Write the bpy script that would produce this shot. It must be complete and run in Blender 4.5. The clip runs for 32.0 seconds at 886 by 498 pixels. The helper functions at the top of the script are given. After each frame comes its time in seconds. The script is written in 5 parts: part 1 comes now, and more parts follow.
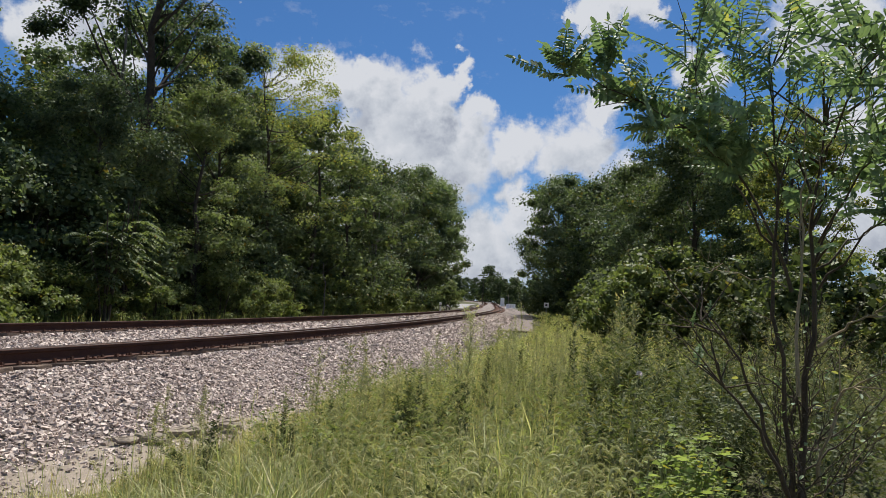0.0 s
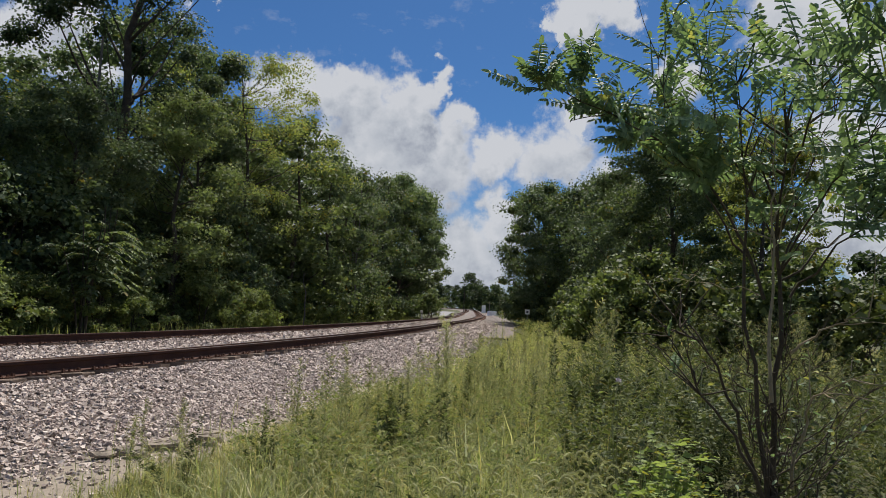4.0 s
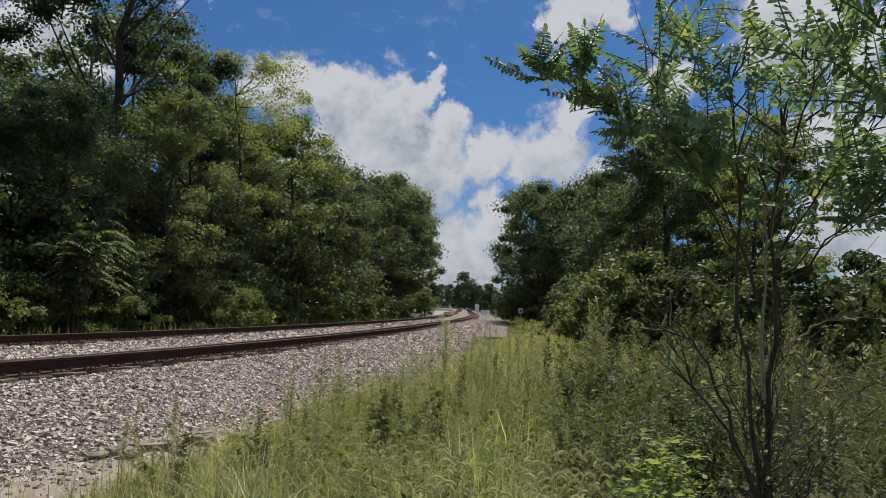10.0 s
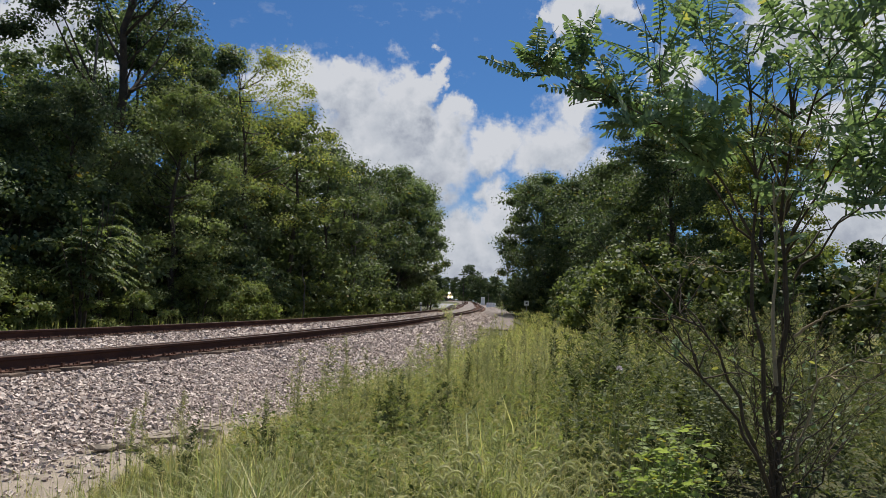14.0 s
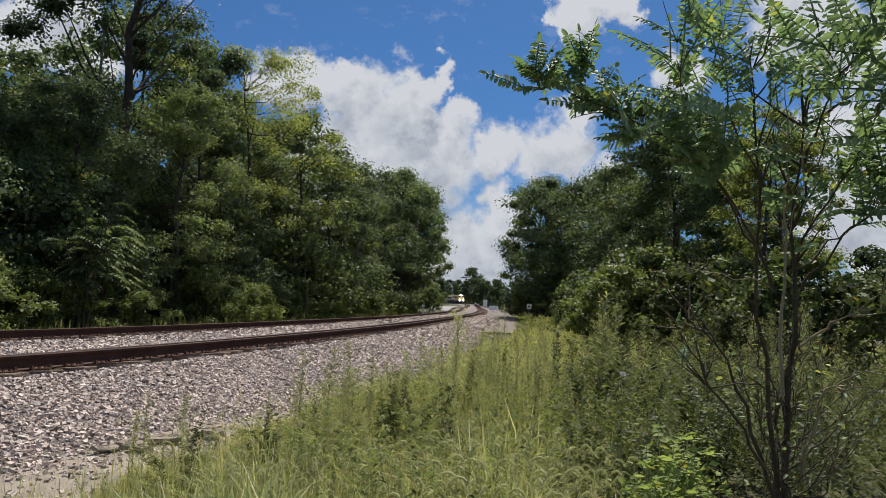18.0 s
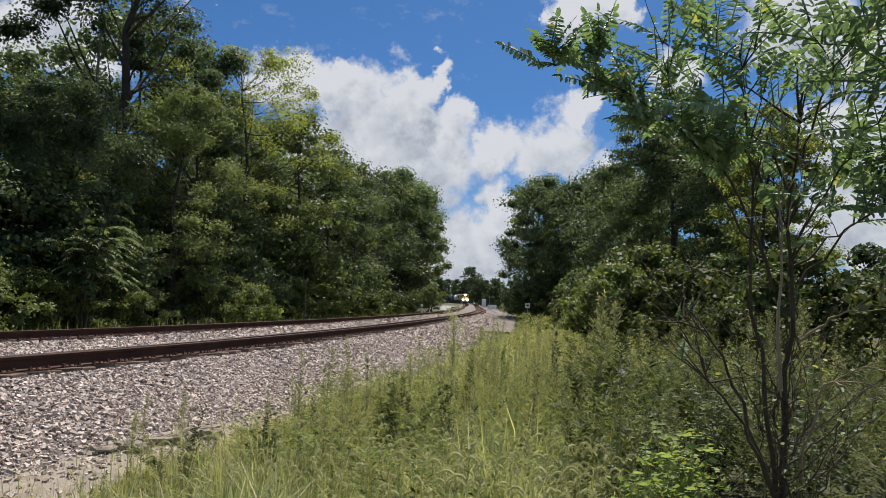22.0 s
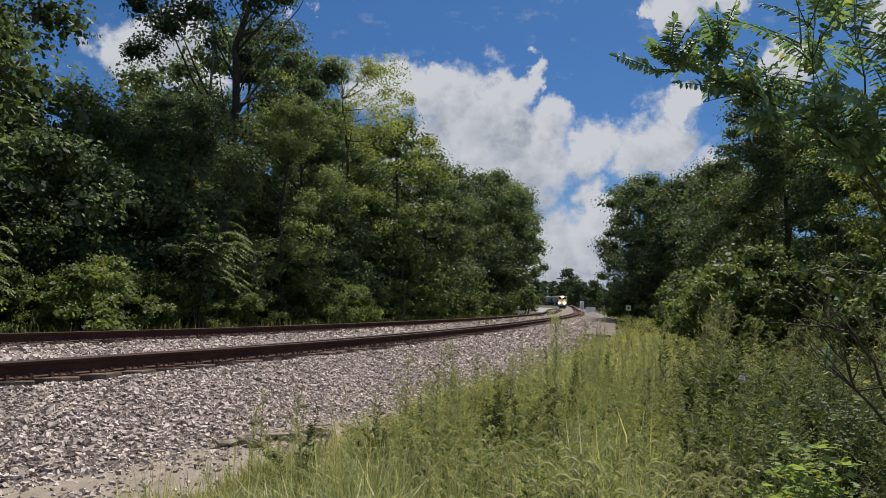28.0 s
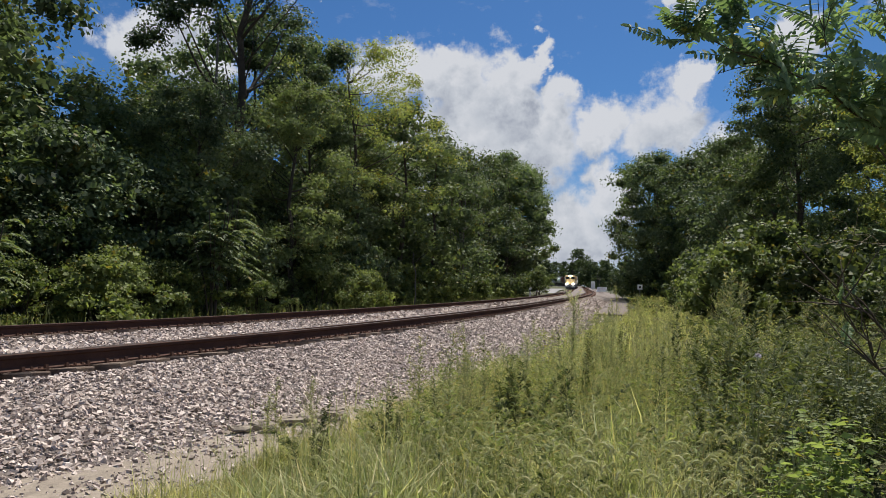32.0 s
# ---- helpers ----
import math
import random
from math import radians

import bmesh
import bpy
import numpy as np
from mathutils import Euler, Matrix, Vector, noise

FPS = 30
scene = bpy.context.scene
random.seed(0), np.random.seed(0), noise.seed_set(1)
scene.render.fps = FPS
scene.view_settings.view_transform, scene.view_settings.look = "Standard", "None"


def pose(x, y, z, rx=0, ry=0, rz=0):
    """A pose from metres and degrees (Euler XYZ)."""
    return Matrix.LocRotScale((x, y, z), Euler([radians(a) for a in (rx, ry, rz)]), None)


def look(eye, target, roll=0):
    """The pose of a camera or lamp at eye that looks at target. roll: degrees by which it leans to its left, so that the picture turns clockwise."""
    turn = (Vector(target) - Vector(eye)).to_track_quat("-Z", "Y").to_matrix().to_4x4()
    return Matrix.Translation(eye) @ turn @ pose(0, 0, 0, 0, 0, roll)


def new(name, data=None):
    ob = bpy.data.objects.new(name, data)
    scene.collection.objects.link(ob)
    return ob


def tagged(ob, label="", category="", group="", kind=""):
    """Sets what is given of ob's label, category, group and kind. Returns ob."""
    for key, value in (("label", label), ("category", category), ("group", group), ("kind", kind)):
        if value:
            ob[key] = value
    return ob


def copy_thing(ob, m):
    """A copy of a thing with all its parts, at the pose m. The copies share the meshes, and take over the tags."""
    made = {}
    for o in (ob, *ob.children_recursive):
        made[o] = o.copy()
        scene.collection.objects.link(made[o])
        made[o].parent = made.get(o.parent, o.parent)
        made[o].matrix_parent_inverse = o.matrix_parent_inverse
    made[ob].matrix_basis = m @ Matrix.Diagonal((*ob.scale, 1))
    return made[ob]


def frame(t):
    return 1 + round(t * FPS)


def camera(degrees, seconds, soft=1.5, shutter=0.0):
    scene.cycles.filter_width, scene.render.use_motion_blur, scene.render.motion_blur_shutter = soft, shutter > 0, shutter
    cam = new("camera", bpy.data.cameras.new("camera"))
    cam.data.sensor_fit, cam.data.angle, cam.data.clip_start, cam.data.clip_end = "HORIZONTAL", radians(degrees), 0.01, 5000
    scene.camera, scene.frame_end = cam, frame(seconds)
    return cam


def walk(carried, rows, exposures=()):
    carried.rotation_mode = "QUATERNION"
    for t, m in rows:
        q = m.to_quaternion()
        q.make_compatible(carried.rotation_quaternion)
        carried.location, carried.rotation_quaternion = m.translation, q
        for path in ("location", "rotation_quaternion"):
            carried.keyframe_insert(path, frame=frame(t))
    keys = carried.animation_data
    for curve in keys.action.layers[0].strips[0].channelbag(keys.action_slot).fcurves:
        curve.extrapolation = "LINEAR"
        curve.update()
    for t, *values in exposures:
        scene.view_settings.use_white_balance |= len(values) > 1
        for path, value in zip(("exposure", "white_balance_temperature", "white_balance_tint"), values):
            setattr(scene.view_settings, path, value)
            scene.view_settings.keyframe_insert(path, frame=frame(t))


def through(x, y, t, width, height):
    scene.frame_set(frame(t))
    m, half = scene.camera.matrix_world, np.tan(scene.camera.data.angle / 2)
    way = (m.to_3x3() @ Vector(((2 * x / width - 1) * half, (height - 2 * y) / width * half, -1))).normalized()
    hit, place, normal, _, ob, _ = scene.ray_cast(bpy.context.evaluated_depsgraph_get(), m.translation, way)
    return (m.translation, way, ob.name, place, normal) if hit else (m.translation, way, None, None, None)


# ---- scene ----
cam = camera(65.7, 32.0, soft=0.6)
PATH = [
    (0, 0.001, -0.017, 0.835, 94.42, -2.89, 1.52),
    (0.5, 0.009, -0.014, 0.840, 94.24, -2.80, 0.84),
    (1, 0.015, -0.031, 0.844, 94.60, -2.56, 0.33),
    (1.5, 0.005, -0.010, 0.835, 94.52, -2.38, 0.05),
    (2, 0.007, -0.018, 0.845, 94.87, -2.27, 0.02),
    (2.5, 0.009, -0.049, 0.836, 95.11, -2.25, 0.23),
    (3, -0.003, -0.025, 0.842, 94.93, -2.34, 0.24),
    (3.5, 0.001, -0.028, 0.845, 95.01, -2.35, 0.11),
    (5.5, 0.014, -0.070, 0.852, 95.34, -2.23, -0.27),
    (6, 0.010, -0.059, 0.853, 95.35, -2.27, -0.22),
    (6.5, 0.004, -0.036, 0.838, 95.42, -2.20, 0.10),
    (7, -0.002, -0.029, 0.831, 95.35, -1.87, -0.03),
    (7.5, -0.004, -0.042, 0.841, 95.38, -1.79, -0.07),
    (8, -0.005, -0.031, 0.833, 95.18, -1.80, -0.17),
    (8.5, -0.001, -0.052, 0.842, 95.36, -1.94, -0.09),
    (9, -0.006, -0.033, 0.838, 95.25, -1.99, -0.17),
    (9.5, -0.002, -0.010, 0.843, 95.06, -2.02, -0.33),
    (10, 0.006, -0.036, 0.842, 95.08, -2.20, -0.58),
    (10.5, -0.006, -0.018, 0.841, 94.78, -2.10, -0.65),
    (11, -0.001, -0.022, 0.839, 94.74, -2.18, -0.43),
    (11.5, -0.002, -0.015, 0.840, 94.76, -2.07, -0.31),
    (12, 0.004, -0.022, 0.843, 94.56, -2.10, -0.35),
    (12.5, 0.001, 0.002, 0.830, 94.35, -1.92, -0.30),
    (13, -0.000, 0.000, 0.830, 94.57, -1.99, -0.16),
    (13.5, -0.005, -0.008, 0.827, 94.56, -1.95, -0.14),
    (14, 0.003, -0.008, 0.826, 94.48, -1.81, -0.10),
    (14.5, 0.004, -0.018, 0.830, 94.37, -1.80, -0.23),
    (16.5, -0.002, -0.013, 0.831, 94.78, -2.02, -0.08),
    (17, -0.015, 0.005, 0.825, 94.61, -2.09, 0.05),
    (17.5, -0.006, -0.014, 0.839, 94.57, -2.22, 0.10),
    (18, -0.007, -0.005, 0.838, 94.68, -2.31, 0.10),
    (18.5, -0.006, -0.022, 0.840, 94.54, -2.45, 0.15),
    (19, 0.000, -0.026, 0.835, 94.56, -2.43, 0.16),
    (19.5, -0.013, -0.012, 0.833, 94.68, -2.29, 0.14),
    (20, -0.014, -0.002, 0.831, 94.55, -2.39, 0.15),
    (20.5, -0.005, -0.014, 0.839, 94.64, -2.37, 0.48),
    (21, -0.004, -0.002, 0.829, 94.61, -2.14, 0.33),
    (21.5, 0.001, -0.007, 0.829, 94.49, -2.10, 0.17),
    (22, -0.005, -0.001, 0.830, 94.64, -2.05, -0.02),
    (22.5, -0.001, -0.021, 0.836, 94.57, -1.98, -0.22),
    (23, -0.008, 0.008, 0.820, 94.88, -1.68, 0.18),
    (23.5, -0.023, 0.002, 0.825, 94.90, -1.81, 0.52),
    (24, -0.017, 0.005, 0.827, 94.60, -1.64, 0.79),
    (24.5, -0.017, 0.001, 0.825, 94.51, -1.95, 0.50),
    (25, -0.045, 0.031, 0.813, 94.20, -2.04, 2.10),
    (25.5, -0.074, 0.040, 0.826, 94.46, -2.23, 5.24),
    (26, -0.075, -0.009, 0.818, 94.67, -2.16, 6.51),
    (26.5, -0.083, -0.008, 0.827, 94.39, -2.34, 7.19),
    (28.5, -0.099, -0.009, 0.828, 94.53, -2.16, 8.04),
    (29, -0.131, 0.035, 0.822, 94.39, -2.18, 8.09),
    (29.5, -0.121, 0.007, 0.829, 94.44, -2.19, 8.33),
    (30, -0.137, 0.038, 0.820, 94.44, -2.11, 8.13),
    (30.5, -0.130, 0.028, 0.813, 94.41, -1.91, 8.15),
    (31, -0.088, -0.037, 0.819, 93.91, -1.68, 8.48),
    (31.5, -0.107, 0.036, 0.817, 93.50, -1.19, 8.66),
    (32, -0.096, 0.032, 0.830, 93.07, -1.04, 8.89),
]
walk(cam, [(t, pose(x, y, z, rx, ry, rz)) for t, x, y, z, rx, ry, rz in PATH],
     [(t, 0.35 + d) for t, d in ((0, 0.10), (1, 0.0), (3, -0.04), (6, -0.18), (9, -0.18), (11, -0.07), (13, 0.0), (17, 0.0), (20, 0.05), (22, 0.10), (23, 0.02), (24, -0.02), (25, 0.08), (26, 0.0), (29, -0.14), (30.5, -0.12), (32, 0.04))])

# ---- sky and sun ----
SUN_AZ, SUN_EL = 15.0, 60.0     # degrees to the right of +y, and above the horizon


def heading(az, el):
    a, e = radians(az), radians(el)
    return Vector((math.sin(a) * math.cos(e), math.cos(a) * math.cos(e), math.sin(e)))


class Nodes:
    """Short hand for node trees."""

    def __init__(self, tree):
        self.t = tree
        tree.nodes.clear()

    def add(self, kind, **kw):
        n = self.t.nodes.new(kind)
        for k, v in kw.items():
            if k in n.inputs:
                n.inputs[k].default_value = v
            else:
                setattr(n, k, v)
        return n

    def put(self, a, b, k=0):
        self.t.links.new(a, b.inputs[k])

    def math(self, op, a, b=None, c=None, clamp=False):
        n = self.t.nodes.new("ShaderNodeMath")
        n.operation, n.use_clamp = op, clamp
        for i, v in enumerate((a, b, c)):
            if v is None:
                continue
            if isinstance(v, (int, float)):
                n.inputs[i].default_value = v
            else:
                self.t.links.new(v, n.inputs[i])
        return n.outputs[0]

    def vec(self, op, a, b=None, scale=None):
        n = self.t.nodes.new("ShaderNodeVectorMath")
        n.operation = op
        for i, v in enumerate((a, b)):
            if v is None:
                continue
            if isinstance(v, (tuple, Vector)):
                n.inputs[i].default_value = v
            else:
                self.t.links.new(v, n.inputs[i])
        if scale is not None:
            n.inputs["Scale"].default_value = scale
        return n.outputs["Value"] if op in ("DISTANCE", "DOT_PRODUCT", "LENGTH") else n.outputs[0]

    def noise(self, vec, scale, detail=4, rough=0.55):
        n = self.t.nodes.new("ShaderNodeTexNoise")
        n.inputs["Scale"].default_value, n.inputs["Detail"].default_value, n.inputs["Roughness"].default_value = scale, detail, rough
        if vec is not None:
            self.t.links.new(vec, n.inputs["Vector"])
        return n

    def ramp(self, fac, stops):
        n = self.t.nodes.new("ShaderNodeValToRGB")
        el = n.color_ramp.elements
        while len(el) < len(stops):
            el.new(0.5)
        for e, (p, c) in zip(el, stops):
            e.position, e.color = p, (*c, 1)
        self.t.links.new(fac, n.inputs[0])
        return n.outputs[0]

    def mix(self, fac, a, b, blend="MIX"):
        n = self.t.nodes.new("ShaderNodeMix")
        n.data_type, n.blend_type = "RGBA", blend
        for i, v in ((0, fac), (6, a), (7, b)):
            if isinstance(v, (int, float)):
                n.inputs[i].default_value = v
            elif isinstance(v, tuple):
                n.inputs[i].default_value = (*v, 1)
            else:
                self.t.links.new(v, n.inputs[i])
        return n.outputs[2]


# cumulus heaps: bearing, height and half width, in degrees
HEAPS = [(-8.8, 16.7, 3.8), (-12.1, 18.2, 3.0), (-9.8, 19.0, 1.8), (-14.8, 17.0, 2.9), (-4.5, 17.2, 3.0), (-0.9, 19.0, 1.5), (-2.6, 17.8, 1.9), (0.6, 15.4, 2.2), (-3.2, 15.0, 3.0),
         (-7.2, 13.2, 5.2), (-1.4, 11.6, 5.0), (4.3, 12.5, 3.0), (9.0, 13.0, 3.6), (11.3, 15.6, 1.7), (10.9, 23.4, 2.5), (8.8, 22.4, 1.2),
         (13.7, 23.7, 2.1), (18.4, 18.6, 2.8), (27.8, 21.3, 4.3), (31.8, 19.1, 2.9), (30.3, 13.1, 4.3), (30.6, 7.4, 5.2), (-33.3, 17.6, 3.0),
         (-31.4, 16.1, 1.7), (-29.0, 17.0, 3.2), (-31.0, 20.5, 2.6), (-21.1, 22.2, 1.4), (1.7, 4.7, 4.3), (-10.7, 9.3, 6.2), (5.4, 7.6, 2.9), (13.7, 10.0, 3.3), (24.0, 3.0, 4.5), (34.0, 2.0, 4.5)]


def make_world():
    w = bpy.data.worlds.new("sky")
    scene.world = w
    w.use_nodes = True
    n = Nodes(w.node_tree)
    sky = n.add("ShaderNodeTexSky", sky_type="NISHITA", sun_disc=False, sun_elevation=radians(SUN_EL), sun_rotation=radians(SUN_AZ), air_density=1.0, dust_density=0.6, ozone_density=2.2)
    here = n.vec("NORMALIZE", n.add("ShaderNodeTexCoord").outputs["Generated"])
    big = n.noise(here, 9, 7, 0.62)
    wob = n.vec("SCALE", n.vec("SUBTRACT", big.outputs["Color"], (0.5, 0.5, 0.5)), scale=0.15)
    fine = n.noise(here, 42, 5, 0.6)
    wob2 = n.vec("SCALE", n.vec("SUBTRACT", fine.outputs["Color"], (0.5, 0.5, 0.5)), scale=0.045)
    at = n.vec("ADD", n.vec("ADD", here, wob), wob2)

    def heap(place):
        best = None
        for az, el, r in HEAPS:
            d = n.vec("DISTANCE", place, heading(az, el))
            v = n.math("MULTIPLY_ADD", d, -1 / radians(r), 1.0)
            best = v if best is None else n.math("SMOOTH_MAX", best, v, 0.25)
        return best
    thick = heap(at)
    above = heap(n.vec("ADD", at, (0.0, 0.0, 0.045)))
    # loose heaps over the rest of the sky
    parts = n.add("ShaderNodeSeparateXYZ")
    n.put(here, parts)
    rest = n.noise(n.vec("MULTIPLY", here, (1.0, 1.0, 2.2)), 3.2, 7, 0.55)
    back = n.math("SUBTRACT", 1.0, n.math("SMOOTH_MIN", n.math("MULTIPLY", n.math("MAXIMUM", n.math("SUBTRACT", parts.outputs[1], 0.35), 0.0), 4.0), 1.0, 0.1))
    loose = n.math("MULTIPLY", n.math("MULTIPLY_ADD", rest.outputs["Fac"], 6.0, -3.2), back)
    cover = n.math("MAXIMUM", thick, n.math("SUBTRACT", loose, n.math("MULTIPLY_ADD", back, -1.0, 1.0)))
    mask = n.add("ShaderNodeMapRange", interpolation_type="SMOOTHSTEP")
    mask.inputs["From Min"].default_value, mask.inputs["From Max"].default_value = -0.02, 0.42
    n.put(cover, mask)
    wisp = n.noise(n.vec("MULTIPLY", here, (1.0, 1.0, 1.6)), 17, 7, 0.65)
    veil = n.math("MULTIPLY", n.math("MULTIPLY_ADD", wisp.outputs["Fac"], 3.2, -1.85, clamp=True), 0.45)
    mask = n.math("MAXIMUM", mask.outputs[0], veil)
    low = n.math("MULTIPLY", n.math("MULTIPLY_ADD", parts.outputs[2], -11.0, 1.0, clamp=True), 0.9)
    mask = n.math("MAXIMUM", mask, low)
    # sunny tops, grey bases
    dim = n.math("MULTIPLY_ADD", above, 0.75, n.math("MULTIPLY_ADD", fine.outputs["Fac"], -0.9, n.math("MULTIPLY_ADD", big.outputs["Fac"], -1.1, 0.95)), clamp=True)
    white = n.ramp(dim, [(0.0, (0.49, 0.505, 0.54)), (0.34, (0.40, 0.425, 0.47)), (0.7, (0.29, 0.315, 0.37)), (1.0, (0.22, 0.245, 0.30))])
    blue = n.mix(1.0, sky.outputs[0], (SKY * 0.36, SKY * 0.66, SKY), "MULTIPLY")
    both = n.mix(mask, blue, white)
    bg = n.add("ShaderNodeBackground", Strength=1.0)
    n.put(both, bg)
    out = n.add("ShaderNodeOutputWorld")
    n.put(bg.outputs[0], out)


SKY = 0.060
make_world()
sun = new("sun", bpy.data.lights.new("sun", "SUN"))
sun.data.energy, sun.data.angle, sun.data.color = 4.8, radians(0.5), (1.0, 0.95, 0.87)
sun.matrix_world = look(heading(SUN_AZ, SUN_EL) * 60, (0, 0, 0))
scene.view_settings.exposure = 0.35


# ---- materials ----
def material(name):
    m = bpy.data.materials.new(name)
    m.use_nodes = True
    return m, Nodes(m.node_tree)


def finish(m, n, color, rough=0.8, metal=0.0, bump=None, strength=0.3, distance=0.02, spec=0.4):
    b = n.add("ShaderNodeBsdfPrincipled")
    for k, v in (("Base Color", color), ("Roughness", rough), ("Metallic", metal)):
        if isinstance(v, (int, float)):
            b.inputs[k].default_value = v
        elif isinstance(v, tuple):
            b.inputs[k].default_value = (*v, 1)
        else:
            n.put(v, b, k)
    b.inputs["Specular IOR Level"].default_value = spec
    if bump is not None:
        bn = n.add("ShaderNodeBump", Strength=strength, Distance=distance)
        n.put(bump, bn, "Height")
        n.put(bn.outputs[0], b, "Normal")
    o = n.add("ShaderNodeOutputMaterial")
    n.put(b.outputs[0], o)
    return m


def plain(name, c, rough=0.7, metal=0.0, vary=0.25, scale=6.0, spec=0.4):
    """Paint, metal or plastic with worn and dirty patches at two scales."""
    m, n = material(name)
    co = n.add("ShaderNodeTexCoord").outputs["Object"]
    a, b = n.noise(co, scale, 5), n.noise(co, scale * 9, 3)
    f = n.math("MULTIPLY_ADD", b.outputs["Fac"], 0.35, n.math("MULTIPLY", a.outputs["Fac"], 0.65))
    lo, hi = tuple(v * (1 - vary) for v in c), tuple(min(1, v * (1 + vary)) for v in c)
    return finish(m, n, n.ramp(f, [(0.3, lo), (0.7, hi)]), rough, metal, b.outputs["Fac"], 0.15, 0.01, spec)


def foliage(name, dark, light, dry, dry_share=0.06, through=0.35, gloss=0.16, grain=0.55, bough_scale=0.7, rough=0.6):
    """Leaves: each one takes its own green, a few are yellow or brown, light passes through."""
    m, n = material(name)
    geo = n.add("ShaderNodeNewGeometry")
    isl, obj = geo.outputs["Random Per Island"], n.add("ShaderNodeObjectInfo").outputs["Random"]
    patch = n.noise(n.add("ShaderNodeTexCoord").outputs["Object"], bough_scale, 3)
    spread = 0.9 + 1.6 * (0.55 - grain)
    f = n.math("ADD", n.math("MULTIPLY", isl, grain), n.math("ADD", n.math("MULTIPLY", obj, 0.42), n.math("MULTIPLY_ADD", patch.outputs["Fac"], spread, 0.07 - 0.5 * spread - 0.5 * grain + 0.175)), clamp=True)
    c = n.ramp(f, [(0.05, dark), (0.9, light)])
    r2 = n.math("FRACT", n.math("MULTIPLY", isl, 37.0))
    c = n.mix(n.math("LESS_THAN", r2, dry_share), c, dry)
    b = n.add("ShaderNodeBsdfPrincipled", Roughness=rough)
    b.inputs["Specular IOR Level"].default_value = gloss
    n.put(c, b, "Base Color")
    t = n.add("ShaderNodeBsdfTranslucent")
    n.put(n.mix(1.0, c, (1.14, 1.2, 0.64), "MULTIPLY"), t)
    mx = n.add("ShaderNodeMixShader", Fac=through)
    n.put(b.outputs[0], mx, 1)
    n.put(t.outputs[0], mx, 2)
    o = n.add("ShaderNodeOutputMaterial")
    n.put(mx.outputs[0], o)
    return m


def stony(name, stops, scale, bump_scale, strength=0.5, isl=False, distance=0.02):
    m, n = material(name)
    co = n.add("ShaderNodeTexCoord").outputs["Object"]
    a, b = n.noise(co, scale, 6, 0.65), n.noise(co, bump_scale, 6, 0.7)
    f = n.math("MULTIPLY_ADD", b.outputs["Fac"], 0.4, n.math("MULTIPLY", a.outputs["Fac"], 0.6))
    if isl:
        r = n.math("ADD", n.add("ShaderNodeNewGeometry").outputs["Random Per Island"], n.add("ShaderNodeObjectInfo").outputs["Random"])
        r = n.math("FRACT", r)
        f = n.math("ADD", n.math("MULTIPLY", r, 0.8), n.math("MULTIPLY_ADD", f, 0.5, -0.15), clamp=True)
    return finish(m, n, n.ramp(f, stops), 0.9, 0, b.outputs["Fac"], strength, distance, 0.25)


M_LEAF = foliage("leaf_oak", (0.032, 0.052, 0.027), (0.230, 0.290, 0.150), (0.14, 0.12, 0.03), 0.02, 0.34, gloss=0.25, grain=0.34, bough_scale=0.55, rough=0.6)
M_LEAF_B = foliage("leaf_mixed", (0.030, 0.050, 0.021), (0.250, 0.300, 0.130), (0.20, 0.16, 0.04), 0.03, 0.40, gloss=0.25, grain=0.34, bough_scale=0.55, rough=0.6)
M_LEAF_Y = foliage("leaf_yellowing", (0.080, 0.105, 0.036), (0.330, 0.360, 0.135), (0.34, 0.28, 0.07), 0.08, 0.55)
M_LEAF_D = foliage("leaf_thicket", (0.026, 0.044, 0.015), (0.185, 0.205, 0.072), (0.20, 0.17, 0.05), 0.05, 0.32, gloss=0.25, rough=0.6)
M_LEAF_F = foliage("leaf_far", (0.028, 0.046, 0.020), (0.090, 0.120, 0.050), (0.10, 0.10, 0.03), 0.02)
M_SHRUB = foliage("leaf_shrub", (0.046, 0.070, 0.020), (0.320, 0.365, 0.130), (0.24, 0.20, 0.05), 0.05, 0.45, gloss=0.25, rough=0.6)
M_THICK = foliage("leaf_bush", (0.032, 0.052, 0.018), (0.270, 0.315, 0.115), (0.22, 0.18, 0.05), 0.05, 0.36, gloss=0.25, rough=0.6)
M_LOCUST = foliage("leaf_locust", (0.105, 0.170, 0.085), (0.355, 0.455, 0.265), (0.44, 0.42, 0.14), 0.03, 0.40, 0.6)
M_GRASS = foliage("grass_blade", (0.038, 0.054, 0.018), (0.620, 0.570, 0.270), (0.62, 0.54, 0.33), 0.24, 0.48)
M_WEED = foliage("weed_leaf", (0.030, 0.048, 0.016), (0.510, 0.515, 0.225), (0.36, 0.30, 0.13), 0.12, 0.46)
M_SEED = foliage("seed_head", (0.20, 0.21, 0.10), (0.42, 0.41, 0.24), (0.46, 0.38, 0.20), 0.2, 0.5)
M_FOX = foliage("foxtail_head", (0.36, 0.37, 0.22), (0.60, 0.57, 0.41), (0.60, 0.50, 0.30), 0.15, 0.55)
M_TUFT = foliage("grass_tuft", (0.15, 0.19, 0.07), (0.58, 0.58, 0.31), (0.66, 0.60, 0.38), 0.18, 0.5)
M_BRIGHT = foliage("leaf_vine", (0.14, 0.19, 0.055), (0.37, 0.43, 0.165), (0.32, 0.29, 0.06), 0.06, 0.45)
M_FLOWER = plain("flower_violet", (0.74, 0.66, 0.70), 0.8)
M_STEM = plain("weed_stem", (0.30, 0.30, 0.14), 0.8)
